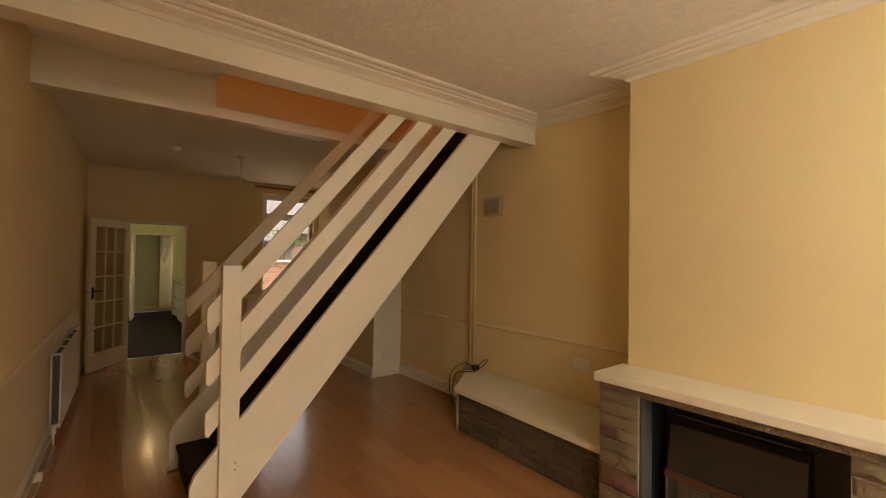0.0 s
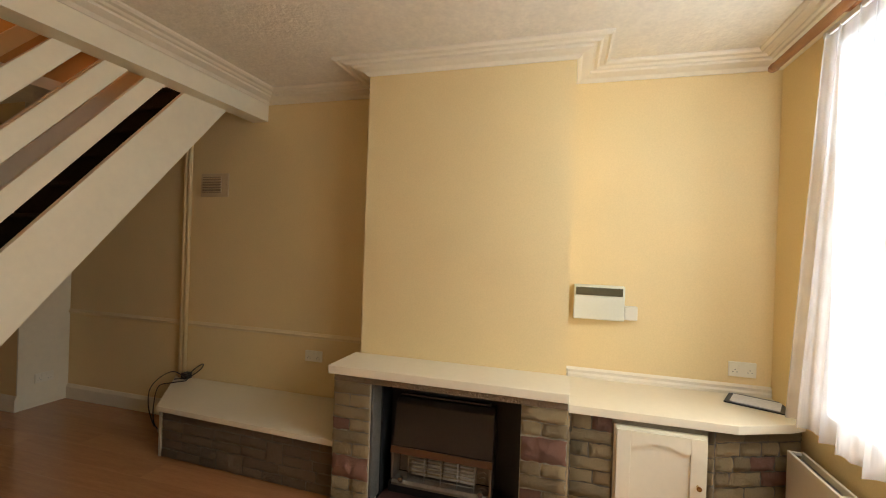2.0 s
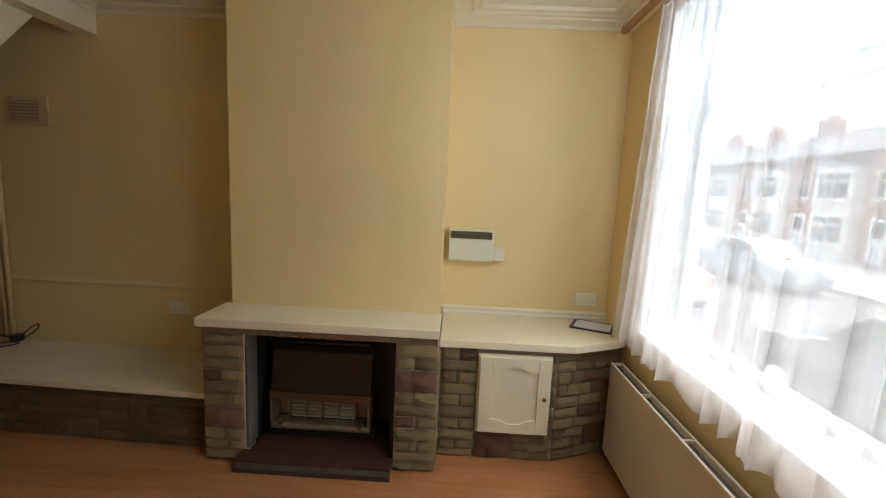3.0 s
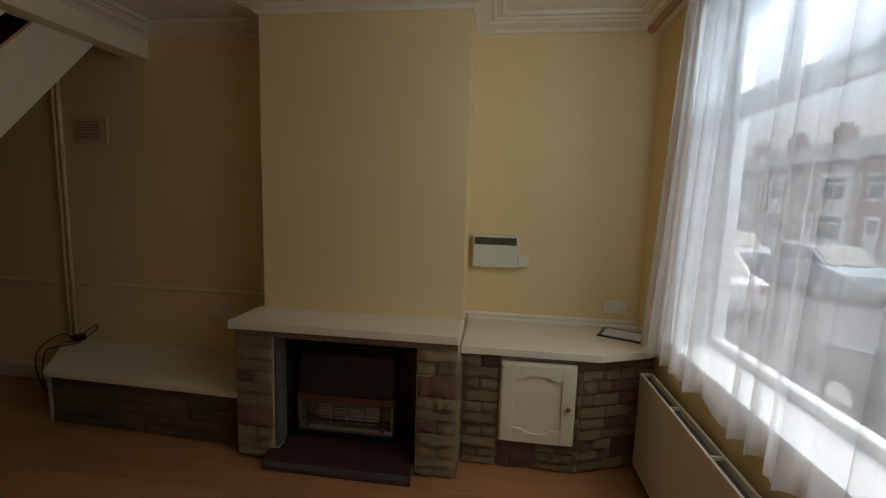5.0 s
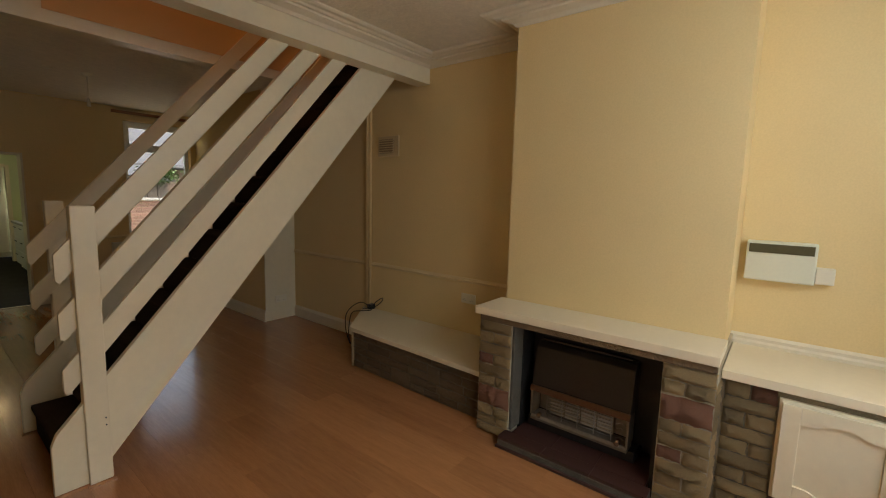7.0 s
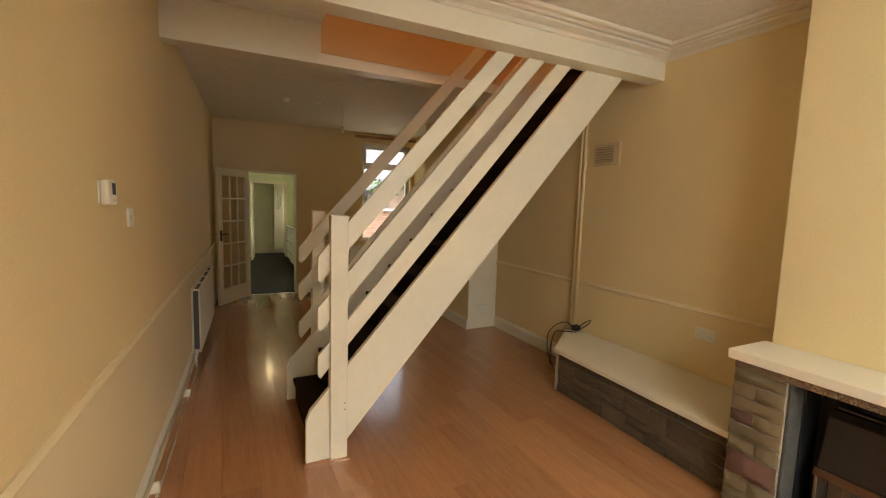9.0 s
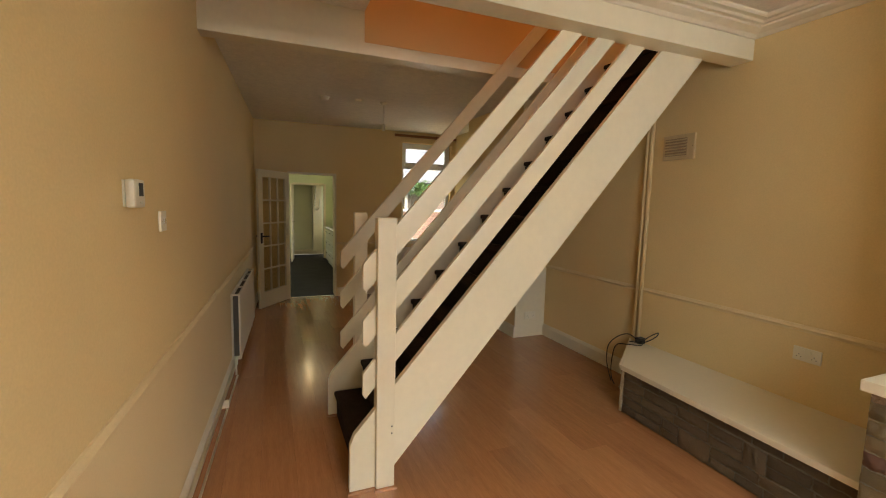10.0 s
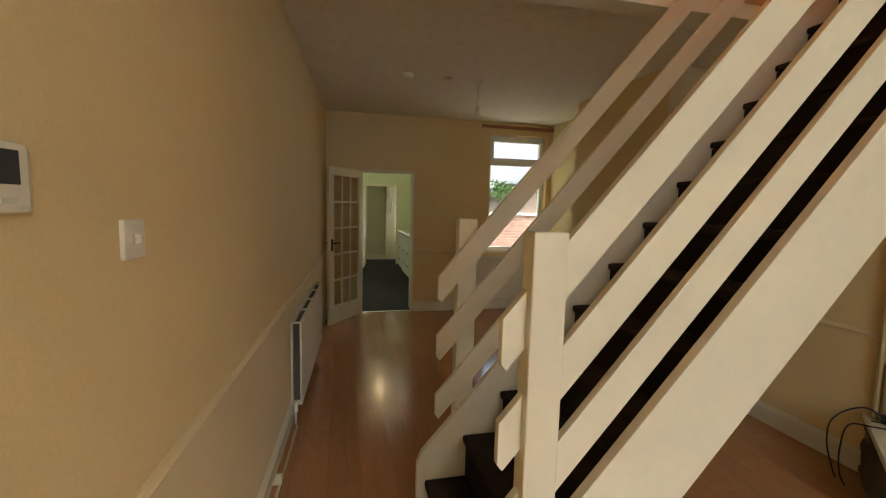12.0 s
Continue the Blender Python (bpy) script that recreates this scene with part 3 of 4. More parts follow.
# stands for a white strip leaning at the plinth's end, in the mortar's colour
part("end_strip", bm_box(2.925, 2.95, 3.262, 3.285, 0, 0.333, bevel=0.003), MORTAR, plinth_wall, "pale upright strip at the plinth's end")


def cupboard_door():
    d = thing("cupboard_door", "white moulded cupboard door with a brass knob", "cupboard door")
    y0, y1, z0, z1 = -0.225, 0.195, 0.19, 0.664
    x = 2.952
    part("frame", bm_box(x, x + 0.02, y0 - 0.012, y1 + 0.012, z0 - 0.012, z1 + 0.012, bevel=0.003), GLOSS, d)
    part("stile", bm_box(x - 0.022, x - 0.001, y0, y0 + 0.07, z0, z1, bevel=0.003), GLOSS, d)
    part("stile", bm_box(x - 0.022, x - 0.001, y1 - 0.07, y1, z0, z1, bevel=0.003), GLOSS, d)

    def arched(up):
        n, a, b = 14, y0 + 0.0705, y1 - 0.0705
        pts = [(a, z1 if up else z0), (b, z1 if up else z0)]
        for i in range(n + 1):
            t = i / n
            rise = 0.022 * (0.5 - 0.5 * math.cos(2 * math.pi * min(1, max(0, (t - 0.12) / 0.76))))
            rise = 0.028 * min(1, rise / 0.015)
            pts.append((b + (a - b) * t, z1 - 0.085 + rise if up else z0 + 0.085 - rise))
        return bm_prism(pts, "x", x - 0.022, x - 0.001)
    part("rail", arched(True), GLOSS, d)
    part("rail", arched(False), GLOSS, d)
    part("panel", bm_box(x - 0.010, x - 0.0005, y0 + 0.068, y1 - 0.068, z0 + 0.05, z1 - 0.05), GLOSS, d)
    k = part("knob", bm_disc((x - 0.052, y0 + 0.035, 0.43), "x", 0.013, 0.014, 16, 0.010), BRASS, d, "small brass knob")
    part("knob_stem", bm_disc((x - 0.04, y0 + 0.035, 0.43), "x", 0.006, 0.02, 10), BRASS, k)
    return d


cupboard_door()


def meter_box():
    m = thing("fuse_box", "ivory plastic fuse box with a tinted flap", "fuse box")
    part("body", bm_box(3.435, RX, 0.115, 0.425, 1.155, 1.376, bevel=0.008), PLASTIC, m)
    part("flap", bm_box(3.428, 3.4345, 0.128, 0.413, 1.312, 1.362, bevel=0.002), STRIP, m, "tinted brown flap")
    part("side_unit", bm_box(3.455, RX, 0.035, 0.113, 1.163, 1.25, bevel=0.006), SWITCH, m, "small white unit beside it")
    return m


meter_box()


def socket(at, turn, w, h, label, dark=0):
    s = thing("wall_socket", label, "socket", (0, 0, 0))
    s.matrix_world = pose(*at, 0, 0, turn)
    part("plate", bm_box(-w / 2, w / 2, -0.012, 0, -h / 2, h / 2, bevel=0.004), SWITCH, s)
    for k in (-1, 1):
        part("rocker", bm_box(k * w * 0.12 - 0.007, k * w * 0.12 + 0.007, -0.017, -0.0125, h * 0.12, h * 0.36), SWITCH, s)
        for dx, dz in ((0, -0.02), (-0.011, -0.034), (0.011, -0.034)):
            part("slot", bm_box(k * w * 0.27 + dx - 0.0025, k * w * 0.27 + dx + 0.0025, -0.0135, -0.0125, h * 0.2 + dz - 0.002, h * 0.2 + dz + 0.002), DARK, s)
    return s


socket((RX, -0.565, 0.91), -90, 0.147, 0.09, "white double socket above the alcove shelf")
socket((RX, 2.39, 0.685), -90, 0.15, 0.086, "pale double socket under the dado rail")
socket((3.30, 5.105, 0.26), 0, 0.147, 0.086, "white double socket near the skirting")
socket((2.05, REAR, 0.2), 0, 0.086, 0.086, "white socket low on the rear wall")

pad = thing("clipboard", "black folder with white papers on the shelf", "folder", (3.30, -0.53, 0.747))
pad.matrix_world = pose(3.35, -0.585, 0.757, 0, 0, 65)
part("cover", bm_box(-0.14, 0.14, -0.11, 0.11, 0, 0.008, bevel=0.001), DARK, pad)
part("paper", bm_box(-0.115, 0.105, -0.085, 0.09, 0.0085, 0.010), PAPER, pad, "loose white sheet")
part("paper", bm_box(-0.105, 0.115, -0.075, 0.088, 0.0105, 0.012), PAPER, pad, "loose white sheet")

# wall vent, pipe casing and cables
vent = thing("wall_vent", "cream plastic louvred wall vent", "vent")
part("plate", bm_box(3.49, RX, 3.272, 3.556, 1.958, 2.156, bevel=0.005), VENT, vent)
# solid plate for the opening, coloured as if in shade
part("opening", bm_box(3.482, 3.4895, 3.335, 3.53, 1.99, 2.125), VENT_SHADE, vent, "plate for the vent opening, its shade put into the colour")
for j in range(6):
    part("slat", bm_prism([(3.472, 1.993 + j * 0.0225), (3.486, 2.004 + j * 0.0225), (3.486, 2.009 + j * 0.0225), (3.472, 1.998 + j * 0.0225)], "y", 3.335, 3.53), VENT, vent)
for y in (3.288, 3.543):
    part("screw", bm_disc((3.4885, y, 2.057), "x", 0.004, 0.0015, 8), VENT_SHADE, vent)
for k in range(2):
    solid("pipe_casing", bm_tube([(3.483, 3.665 + k * 0.045, 0.365), (3.483, 3.665 + k * 0.045, 5.0)], 0.017, 12), WALL, "cream painted upright pipe on the wall", "pipe", "pipes on the wall")
solid("cable_box", bm_box(3.44, RX - 0.002, 3.60, 3.655, 0.364, 0.42, bevel=0.004), DARK, "small black junction box on the shelf", "junction box")
for pts in ([(3.44, 3.62, 0.39), (3.37, 3.57, 0.43), (3.35, 3.50, 0.43), (3.39, 3.54, 0.385), (3.33, 3.62, 0.375), (3.27, 3.70, 0.35), (3.23, 3.70, 0.20), (3.22, 3.68, 0.08), (3.24, 3.66, 0.012)],
            [(3.45, 3.64, 0.40), (3.40, 3.70, 0.44), (3.33, 3.76, 0.40), (3.27, 3.79, 0.32), (3.25, 3.78, 0.20), (3.25, 3.75, 0.10), (3.27, 3.73, 0.012)],
            [(3.45, 3.62, 0.40), (3.40, 3.52, 0.44), (3.38, 3.44, 0.50), (3.43, 3.41, 0.53), (3.47, 3.47, 0.47), (3.44, 3.56, 0.40), (3.38, 3.66, 0.385)]):
    solid("loose_cable", bm_tube(curve_of(pts, 6), 0.0042, 8), BLACKCABLE, "loose black cable hanging over the stone plinth", "cable", "loose cables")


# ---- radiators ----
def radiator(label, length, height, m, tail=True):
    """Two steel panels; it runs along +y from its base, its face towards +x."""
    r = thing("radiator", label, "radiator")
    r.matrix_world = m
    for x in (0.035, 0.095):
        part("panel", bm_box(x, x + 0.014, 0, length, 0.0, height, bevel=0.005), RADIATOR, r)
    part("convector", bm_box(0.051, 0.093, 0.02, length - 0.02, 0.03, height - 0.03), RADDARK, r, "dark convector fins")
    n = int(length / 0.5) + 1
    for k in range(n + 1):
        y = 0.006 + (length - 0.012) * k / n
        part("bridge", bm_box(0.05, 0.094, y - 0.006, y + 0.006, height - 0.018, height - 0.002, bevel=0.002), RADIATOR, r)
    for y in (0.012, length - 0.012):
        part("end_rail", bm_box(0.05, 0.094, y - 0.006, y + 0.006, 0.0, 0.03, bevel=0.002), RADIATOR, r)
    for y in (length * 0.25, length * 0.75):
        part("bracket", bm_box(0, 0.034, y - 0.015, y + 0.015, 0.08, height - 0.08), RADIATOR, r)
    for y in (-0.03, length + 0.03):
        v = part("valve", bm_disc((0.07, y, -0.03), "z", 0.014, 0.07, 14), CHROME if y > 0 else PLASTIC, r, "small radiator valve")
        part("valve_pipe", bm_tube([(0.07, y, -m.translation.z + 0.0), (0.07, y, -0.03)], 0.0075, 10), RADIATOR, v)
        part("union", bm_tube([(0.07, y, 0.02), (0.07, y + (0.04 if y < 0 else -0.04), 0.02)], 0.011, 10), CHROME, v)
    return r


radiator("cream double panel radiator under the dado rail", 1.5, 0.60, pose(lx(4.98) - 0.026, 4.98, 0.125, 0, 0, -2.58))
radiator("cream double panel radiator below the front window", 1.65, 0.575, pose(3.04, FRONT + 0.002, 0.06, 0, 0, 90))
radiator("white radiator below the rear window", 1.05, 0.62, pose(2.29, REAR - 0.002, 0.17, 0, 0, -90))
for dx in (0.028, 0.055):
    solid("heating_pipe", bm_tube([(lx(FRONT + 0.1) + dx, FRONT + 0.1, 0.158 - dx * 3), (lx(4.93) + dx, 4.93, 0.158 - dx * 3)], 0.011, 10), GLOSS, "thin cream pipe along the skirting", "pipe", "skirting pipes")
for y in (3.1, 4.3):
    solid("pipe_clip", bm_box(lx(y) + 0.012, lx(y) + 0.066, y - 0.008, y + 0.008, 0.0, 0.06, bevel=0.003), GLOSS, "white clip holding the skirting pipes", "pipe clip", "pipe clips")

# ---- controls on the long wall ----
thermo = thing("thermostat", "white wall thermostat with a dark display", "thermostat")
thermo.matrix_world = pose(lx(2.64), 2.64, 1.572, 0, 0, -2.58)
part("back_plate", bm_box(0, 0.008, -0.052, 0.055, -0.044, 0.046, bevel=0.003), PLASTIC, thermo)
part("body", bm_box(0.0082, 0.036, -0.056, 0.062, -0.048, 0.05, bevel=0.012), SWITCH, thermo)
part("display", bm_box(0.0355, 0.0372, -0.008, 0.034, -0.008, 0.038), DARK, thermo, "dark display")
part("button", bm_box(0.0355, 0.038, 0.0, 0.026, -0.034, -0.026, bevel=0.001), PLASTIC, thermo)
switch = thing("light_switch", "white double light switch with a chrome rocker", "light switch")
switch.matrix_world = pose(lx(3.02), 3.02, 1.46, 0, 0, -2.58)
part("plate", bm_box(0, 0.011, -0.043, 0.043, -0.043, 0.043, bevel=0.004), SWITCH, switch)
part("rocker", bm_box(0.0115, 0.017, -0.012, 0.012, -0.012, 0.012, bevel=0.002), CHROME, switch, "shiny rocker")
for y in (-0.03, 0.03):
    part("screw", bm_disc((0.0112, y, 0), "x", 0.003, 0.0015, 8), CHROME, switch)

# ---- rear room: door, doorway, ceiling fittings ----
lining = thing("door_1", "cream door lining of the kitchen doorway", "door frame", kind="structure")
part("jamb", bm_box(0.70, 0.722, REAR - 0.012, 8.212, 0, 1.99), TRIM, lining)
part("jamb", bm_box(1.414, 1.436, REAR - 0.012, 8.212, 0, 1.99), TRIM, lining)
part("head", bm_box(0.722, 1.414, REAR - 0.012, 8.212, 1.968, 1.99), TRIM, lining)
part("threshold", bm_box(0.722, 1.414, REAR + 0.02, REAR + 0.06, -0.01, 0.006, bevel=0.002), CHROME, lining, "bright metal threshold strip")


def glazed_door():
    d = thing("glazed_door", "white glazed door with fifteen small panes, standing open", "door")
    d.matrix_world = pose(0.718, 7.932, 0.008, 0, 0, 234.7)
    w, h, t = 0.73, 1.965, 0.036
    st, top, bot = 0.095, 0.10, 0.225
    part("stile", bm_box(0, st, -t, 0, 0, h, bevel=0.003), GLOSS, d)
    part("stile", bm_box(w - st, w, -t, 0, 0, h, bevel=0.003), GLOSS, d)
    part("top_rail", bm_box(st, w - st, -t + 0.001, -0.001, h - top, h), GLOSS, d)
    part("bottom_rail", bm_box(st, w - st, -t + 0.001, -0.001, 0, bot), GLOSS, d)
    iw, ih = w - 2 * st, h - top - bot
    for k in (1, 2):
        x = st + iw * k / 3
        part("glazing_bar", bm_box(x - 0.011, x + 0.011, -t + 0.005, -0.005, bot, h - top, bevel=0.003), GLOSS, d)
    for k in range(1, 5):
        z = bot + ih * k / 5
        part("glazing_bar", bm_box(st, w - st, -t + 0.006, -0.006, z - 0.011, z + 0.011, bevel=0.003), GLOSS, d)
    for i in range(3):
        for j in range(5):
            x0, z0 = st + iw * i / 3 + 0.012, bot + ih * j / 5 + 0.012
            part("pane", bm_box(x0, x0 + iw / 3 - 0.024, -t / 2 - 0.002, -t / 2 + 0.002, z0, z0 + ih / 5 - 0.024), OBSCURE, d)
    for s, y in ((1, 0.0), (-1, -t)):
        p = part("handle_plate", bm_box(w - 0.065, w - 0.03, min(y, y + s * 0.008), max(y, y + s * 0.008), 0.93, 1.08, bevel=0.002), DARK, d, "dark metal handle plate")
        part("lever", bm_tube(curve_of([(w - 0.048, y + s * 0.006, 1.03), (w - 0.048, y + s * 0.045, 1.03), (w - 0.09, y + s * 0.05, 1.03), (w - 0.15, y + s * 0.048, 1.025)], 4), 0.01, 8), DARK, p)
    return d


glazed_door()
smoke = thing("smoke_alarm", "round white smoke alarm on the ceiling", "smoke alarm")
part("base", bm_disc((1.04, 6.06, REARHIGH - 0.012), "z", 0.06, 0.012, 28), SWITCH, smoke)
part("cover", bm_disc((1.04, 6.06, REARHIGH - 0.042), "z", 0.04, 0.03, 28, 0.055), SWITCH, smoke)
disc = thing("ceiling_disc", "small white round plate on the ceiling", "ceiling plate")
part("plate", bm_disc((1.43, 6.07, REARHIGH - 0.018), "z", 0.035, 0.018, 24, 0.045), SWITCH, disc)
pend = thing("pendant_lamp", "bare white pendant flex and lamp holder, without a bulb", "pendant lamp")
part("rose", bm_disc((1.73, 6.05, REARHIGH - 0.03), "z", 0.03, 0.03, 24, 0.05), SWITCH, pend)
part("flex", bm_tube([(1.73, 6.05, REARHIGH - 0.03), (1.732, 6.052, REARHIGH - 0.25)], 0.004, 8), SWITCH, pend)
part("lamp_holder", bm_disc((1.732, 6.052, REARHIGH - 0.33), "z", 0.019, 0.08, 16, 0.012), SWITCH, pend)


# ---- windows ----
def window(name, label, u0, u1, z0, z1, y, transom, mullions, top_mullions, side):
    """A plastic window in a wall across y. side: +1 when the room lies towards +y."""
    w = thing(name, label, "window", kind="structure")
    f, d = 0.055, 0.06
    ya, yb = y - d / 2, y + d / 2
    for a, b, c, e in ((u0, u0 + f, z0, z1), (u1 - f, u1, z0, z1)):
        part("window_frame", bm_box(a, b, ya, yb, c, e, bevel=0.004), UPVC, w)
    for c, e in ((z0, z0 + f), (z1 - f, z1), (transom - 0.035, transom + 0.035)):
        part("window_frame", bm_box(u0 + f, u1 - f, ya + 0.001, yb - 0.001, c, e, bevel=0.004), UPVC, w)
    for xs, lo, hi in ((mullions, z0 + f, transom - 0.035), (top_mullions, transom + 0.035, z1 - f)):
        cuts = [u0 + f] + list(xs) + [u1 - f]
        for x in xs:
            part("mullion", bm_box(x - 0.033, x + 0.033, ya + 0.002, yb - 0.002, lo, hi, bevel=0.004), UPVC, w)
        for i, (a, b) in enumerate(zip(cuts, cuts[1:])):
            a, b = a + (0.033 if i else 0), b - (0.033 if i < len(cuts) - 2 else 0)
            if hi == z1 - f:
                for p, q, r, s in ((a, a + 0.035, lo, hi), (b - 0.035, b, lo, hi), (a + 0.035, b - 0.035, lo, lo + 0.035), (a + 0.035, b - 0.035, hi - 0.035, hi)):
                    part("casement", bm_box(p, q, ya + side * 0.012, yb + side * 0.012, r, s, bevel=0.003), UPVC, w)
                part("catch", bm_box((a + b) / 2 - 0.05, (a + b) / 2 + 0.05, yb + 0.014 if side > 0 else ya - 0.034, yb + 0.034 if side > 0 else ya - 0.014, lo + 0.005, lo + 0.025, bevel=0.003), UPVC, w)
                a, b, lo2, hi2 = a + 0.035, b - 0.035, lo + 0.035, hi - 0.035
            else:
                lo2, hi2 = lo, hi
            pane = part("pane", bm_box(a, b, y - 0.003, y + 0.003, lo2, hi2), PANE, w)
            pane.visible_shadow = False
    return w


win = window("window_1", "wide white plastic front window with top lights", 0.55, 2.95, 0.86, 2.62, -0.945, 2.11, (1.53,), (1.53, 2.49), 1)
for a, b in ((0.55, 0.556), (2.944, 2.95)):
    part("reveal_lining", bm_box(a, b, -0.914, FRONT - 0.001, 0.874, 2.614), UPVC, win, "white painted window reveal")
part("reveal_lining", bm_box(0.55, 2.95, -0.914, FRONT - 0.001, 2.614, 2.62), UPVC, win, "white painted window head")
part("window_sill", bm_box(0.551, 2.949, -0.914, FRONT + 0.02, 0.845, 0.873, bevel=0.004), UPVC, win, "white gloss inner sill")
win = window("window_2", "white plastic rear window with one top light", 2.53, 3.43, 0.87, 2.57, 8.08, 2.175, (), (), -1)
part("window_sill", bm_box(2.50, 3.46, REAR - 0.02, 8.045, 0.855, 0.875, bevel=0.004), GLOSS, win, "white gloss inner sill")

rail = thing("curtain_pole", "honey stained wooden curtain pole on brackets", "curtain pole")
part("pole", bm_tube([(0.6, -0.60, 2.66), (3.31, -0.60, 2.66)], 0.022, 14), POLE_PALE, rail)
for x in (0.75, 1.9, 2.7):
    part("bracket", bm_box(x - 0.012, x + 0.012, FRONT, -0.60, 2.645, 2.675, bevel=0.003), POLE, rail)
part("finial", bm_disc((3.305, -0.60, 2.66), "x", 0.026, 0.03, 16, 0.022), POLE_PALE, rail)
rail2 = thing("curtain_pole", "dark wooden curtain rail above the rear window", "curtain pole")
part("pole", bm_box(2.39, 3.50, REAR - 0.045, REAR - 0.015, 2.655, 2.695, bevel=0.004), POLE, rail2)
for x in (2.5, 3.3):
    part("bracket", bm_box(x - 0.012, x + 0.012, REAR - 0.015, REAR, 2.66, 2.69), POLE, rail2)


def net_curtain():
    """Gathered voile: bunches of tight folds with flat, thin stretches between, opening out towards the hem."""
    cols, rows = 900, 30
    gaps = ((0.06, 0.10), (0.197, 0.265), (0.323, 0.355), (0.508, 0.639), (0.738, 0.761), (0.874, 0.892))

    def bunching(s):
        """1 where the cloth is gathered, falling to 0 in the thin stretches."""
        return min([1.0] + [max(0.0, min(1.0, (abs(s - (a + b) / 2) - (b - a) / 2) / 0.03 + 0.5)) for a, b in gaps])
    steps = 3000
    total = [0.0]
    for k in range(steps):
        total.append(total[-1] + 1 / (0.30 + 1.5 * (1 - bunching((k + 0.5) / steps)) ** 1.4))
    width, turn, k = [], [0.0], 0
    for c in range(cols + 1):
        while k < steps and total[k] < total[-1] * c / cols:
            k += 1
        width.append(k / steps)
        if c:
            turn.append(turn[-1] + 0.015 + 0.08 * bunching(k / steps) * (0.8 + 0.5 * noise.noise((k * 0.004, 2.2, 0))))
    bm = bmesh.new()
    grid = []
    for r in range(rows + 1):
        t = r / rows
        z = 2.63 - t * (2.63 - 0.79)
        line = []
        for c in range(cols + 1):
            s = width[c]
            right = 2.90 + 0.18 * t ** 0.9
            x = 1.25 + (right - 1.25) * s
            bunch = bunching(s)
            amp = (0.012 + 0.020 * t) * (0.3 + 0.8 * bunch)
            sway = 0.05 * noise.noise((s * 5, t * 1.3, 0.5)) * t
            y = -0.64 + amp * math.sin(turn[c] + 0.7 * t * noise.noise((s * 4, t, 9.0))) + 0.03 * noise.noise((s * 8, t * 0.7, 3.0)) * t
            hem = (0.022 * noise.noise((s * 9, 4.0, 0)) - 0.035 * (1 - s)) * t
            lap = 0.022 * bunch * math.cos(turn[c] + 0.6 + 0.7 * t * noise.noise((s * 4, t, 9.0)))
            line.append(bm.verts.new((x + sway * 0.5 + lap * min(1.0, s * 20, (1 - s) * 20), y, z + hem)))
        grid.append(line)
    for a, b in zip(grid, grid[1:]):
        for k in range(cols):
            bm.faces.new((a[k], a[k + 1], b[k + 1], b[k])).smooth = True
    return bm


curtain = thing("net_curtain", "sheer white voile curtain hanging in soft folds over the window", "curtain")
part("cloth", net_curtain(), NET, curtain)
part("heading", bm_box(1.24, 2.905, -0.646, -0.634, 2.62, 2.645), UPVC, curtain, "white gathered heading tape")


# ---- kitchen beyond the doorway ----
KE = 12.8
solid("kitchen_floor", bm_box(0.0, 2.5, REAR + 0.02, 13.7, -0.12, -0.004), KFLOOR, "dark slate coloured vinyl kitchen floor", "floor", kind="structure")
solid("kitchen_ceiling", bm_box(0.0, 2.5, 8.2, 13.7, 2.45, 2.6), CEIL, "plain white kitchen ceiling", "ceiling", kind="structure")
solid("wall_kitchen_west", bm_box(0.0, 0.2, 8.2, 13.7, 0, 2.45), KWALL, "pale green kitchen wall", "wall", kind="structure")
wall_with_holes("wall_kitchen_east", KWALL, "x", 2.35, 2.45, 8.2, 13.7, 0, 2.45, [(9.2, 11.4, 1.0, 2.2), (12.97, 13.5, 1.2, 2.1)], "pale green kitchen wall with a window")
wall_with_holes("wall_kitchen_end", KWALL, "y", KE, KE + 0.12, 0.2, 2.35, 0, 2.45, [(0.99, 1.80, 0, 1.97)], "pale green end wall with a doorway")
solid("wall_lobby_end", bm_box(0.0, 2.45, 13.7, 13.9, 0, 2.6), KPALE, "pale wall at the end of the lobby", "wall", kind="structure")
moulding("baseboard", (0.2, 13.7, 0), (2.35, 13.7, 0), (0, -1, 0), SKIRT, GLOSS, "white skirting board", "baseboard")
kf = thing("door_2", "white door lining at the kitchen's end", "door frame", kind="structure")
part("jamb", bm_box(0.95, 1.01, KE - 0.015, KE + 0.13, 0, 1.99), GLOSS, kf)
part("jamb", bm_box(1.78, 1.84, KE - 0.015, KE + 0.13, 0, 1.99), GLOSS, kf)
part("head", bm_box(1.01, 1.78, KE - 0.015, KE + 0.13, 1.95, 2.01), GLOSS, kf)
idoor = thing("inner_door", "white flush door standing half open", "door")
idoor.matrix_world = pose(1.02, KE - 0.02, 0.01, 0, 0, -97)
part("leaf", bm_box(0, 0.68, -0.035, 0, 0, 1.93, bevel=0.003), GLOSS, idoor)
part("door_handle", bm_tube(curve_of([(0.62, 0.0, 1.0), (0.62, 0.045, 1.0), (0.52, 0.05, 1.0)], 4), 0.008, 8), CHROME, idoor)
boiler = thing("boxed_pipes", "white boxed pipe panel with a looped hose", "pipe box")
part("box", bm_box(1.56, 1.80, 13.40, 13.68, 0.13, 2.3, bevel=0.004), GLOSS, boiler)
part("hose", bm_tube(curve_of([(1.63, 13.395, 1.95), (1.62, 13.38, 1.6), (1.60, 13.37, 1.38), (1.66, 13.37, 1.28), (1.73, 13.37, 1.38), (1.74, 13.395, 1.6)], 6), 0.011, 8), CHROME, boiler)


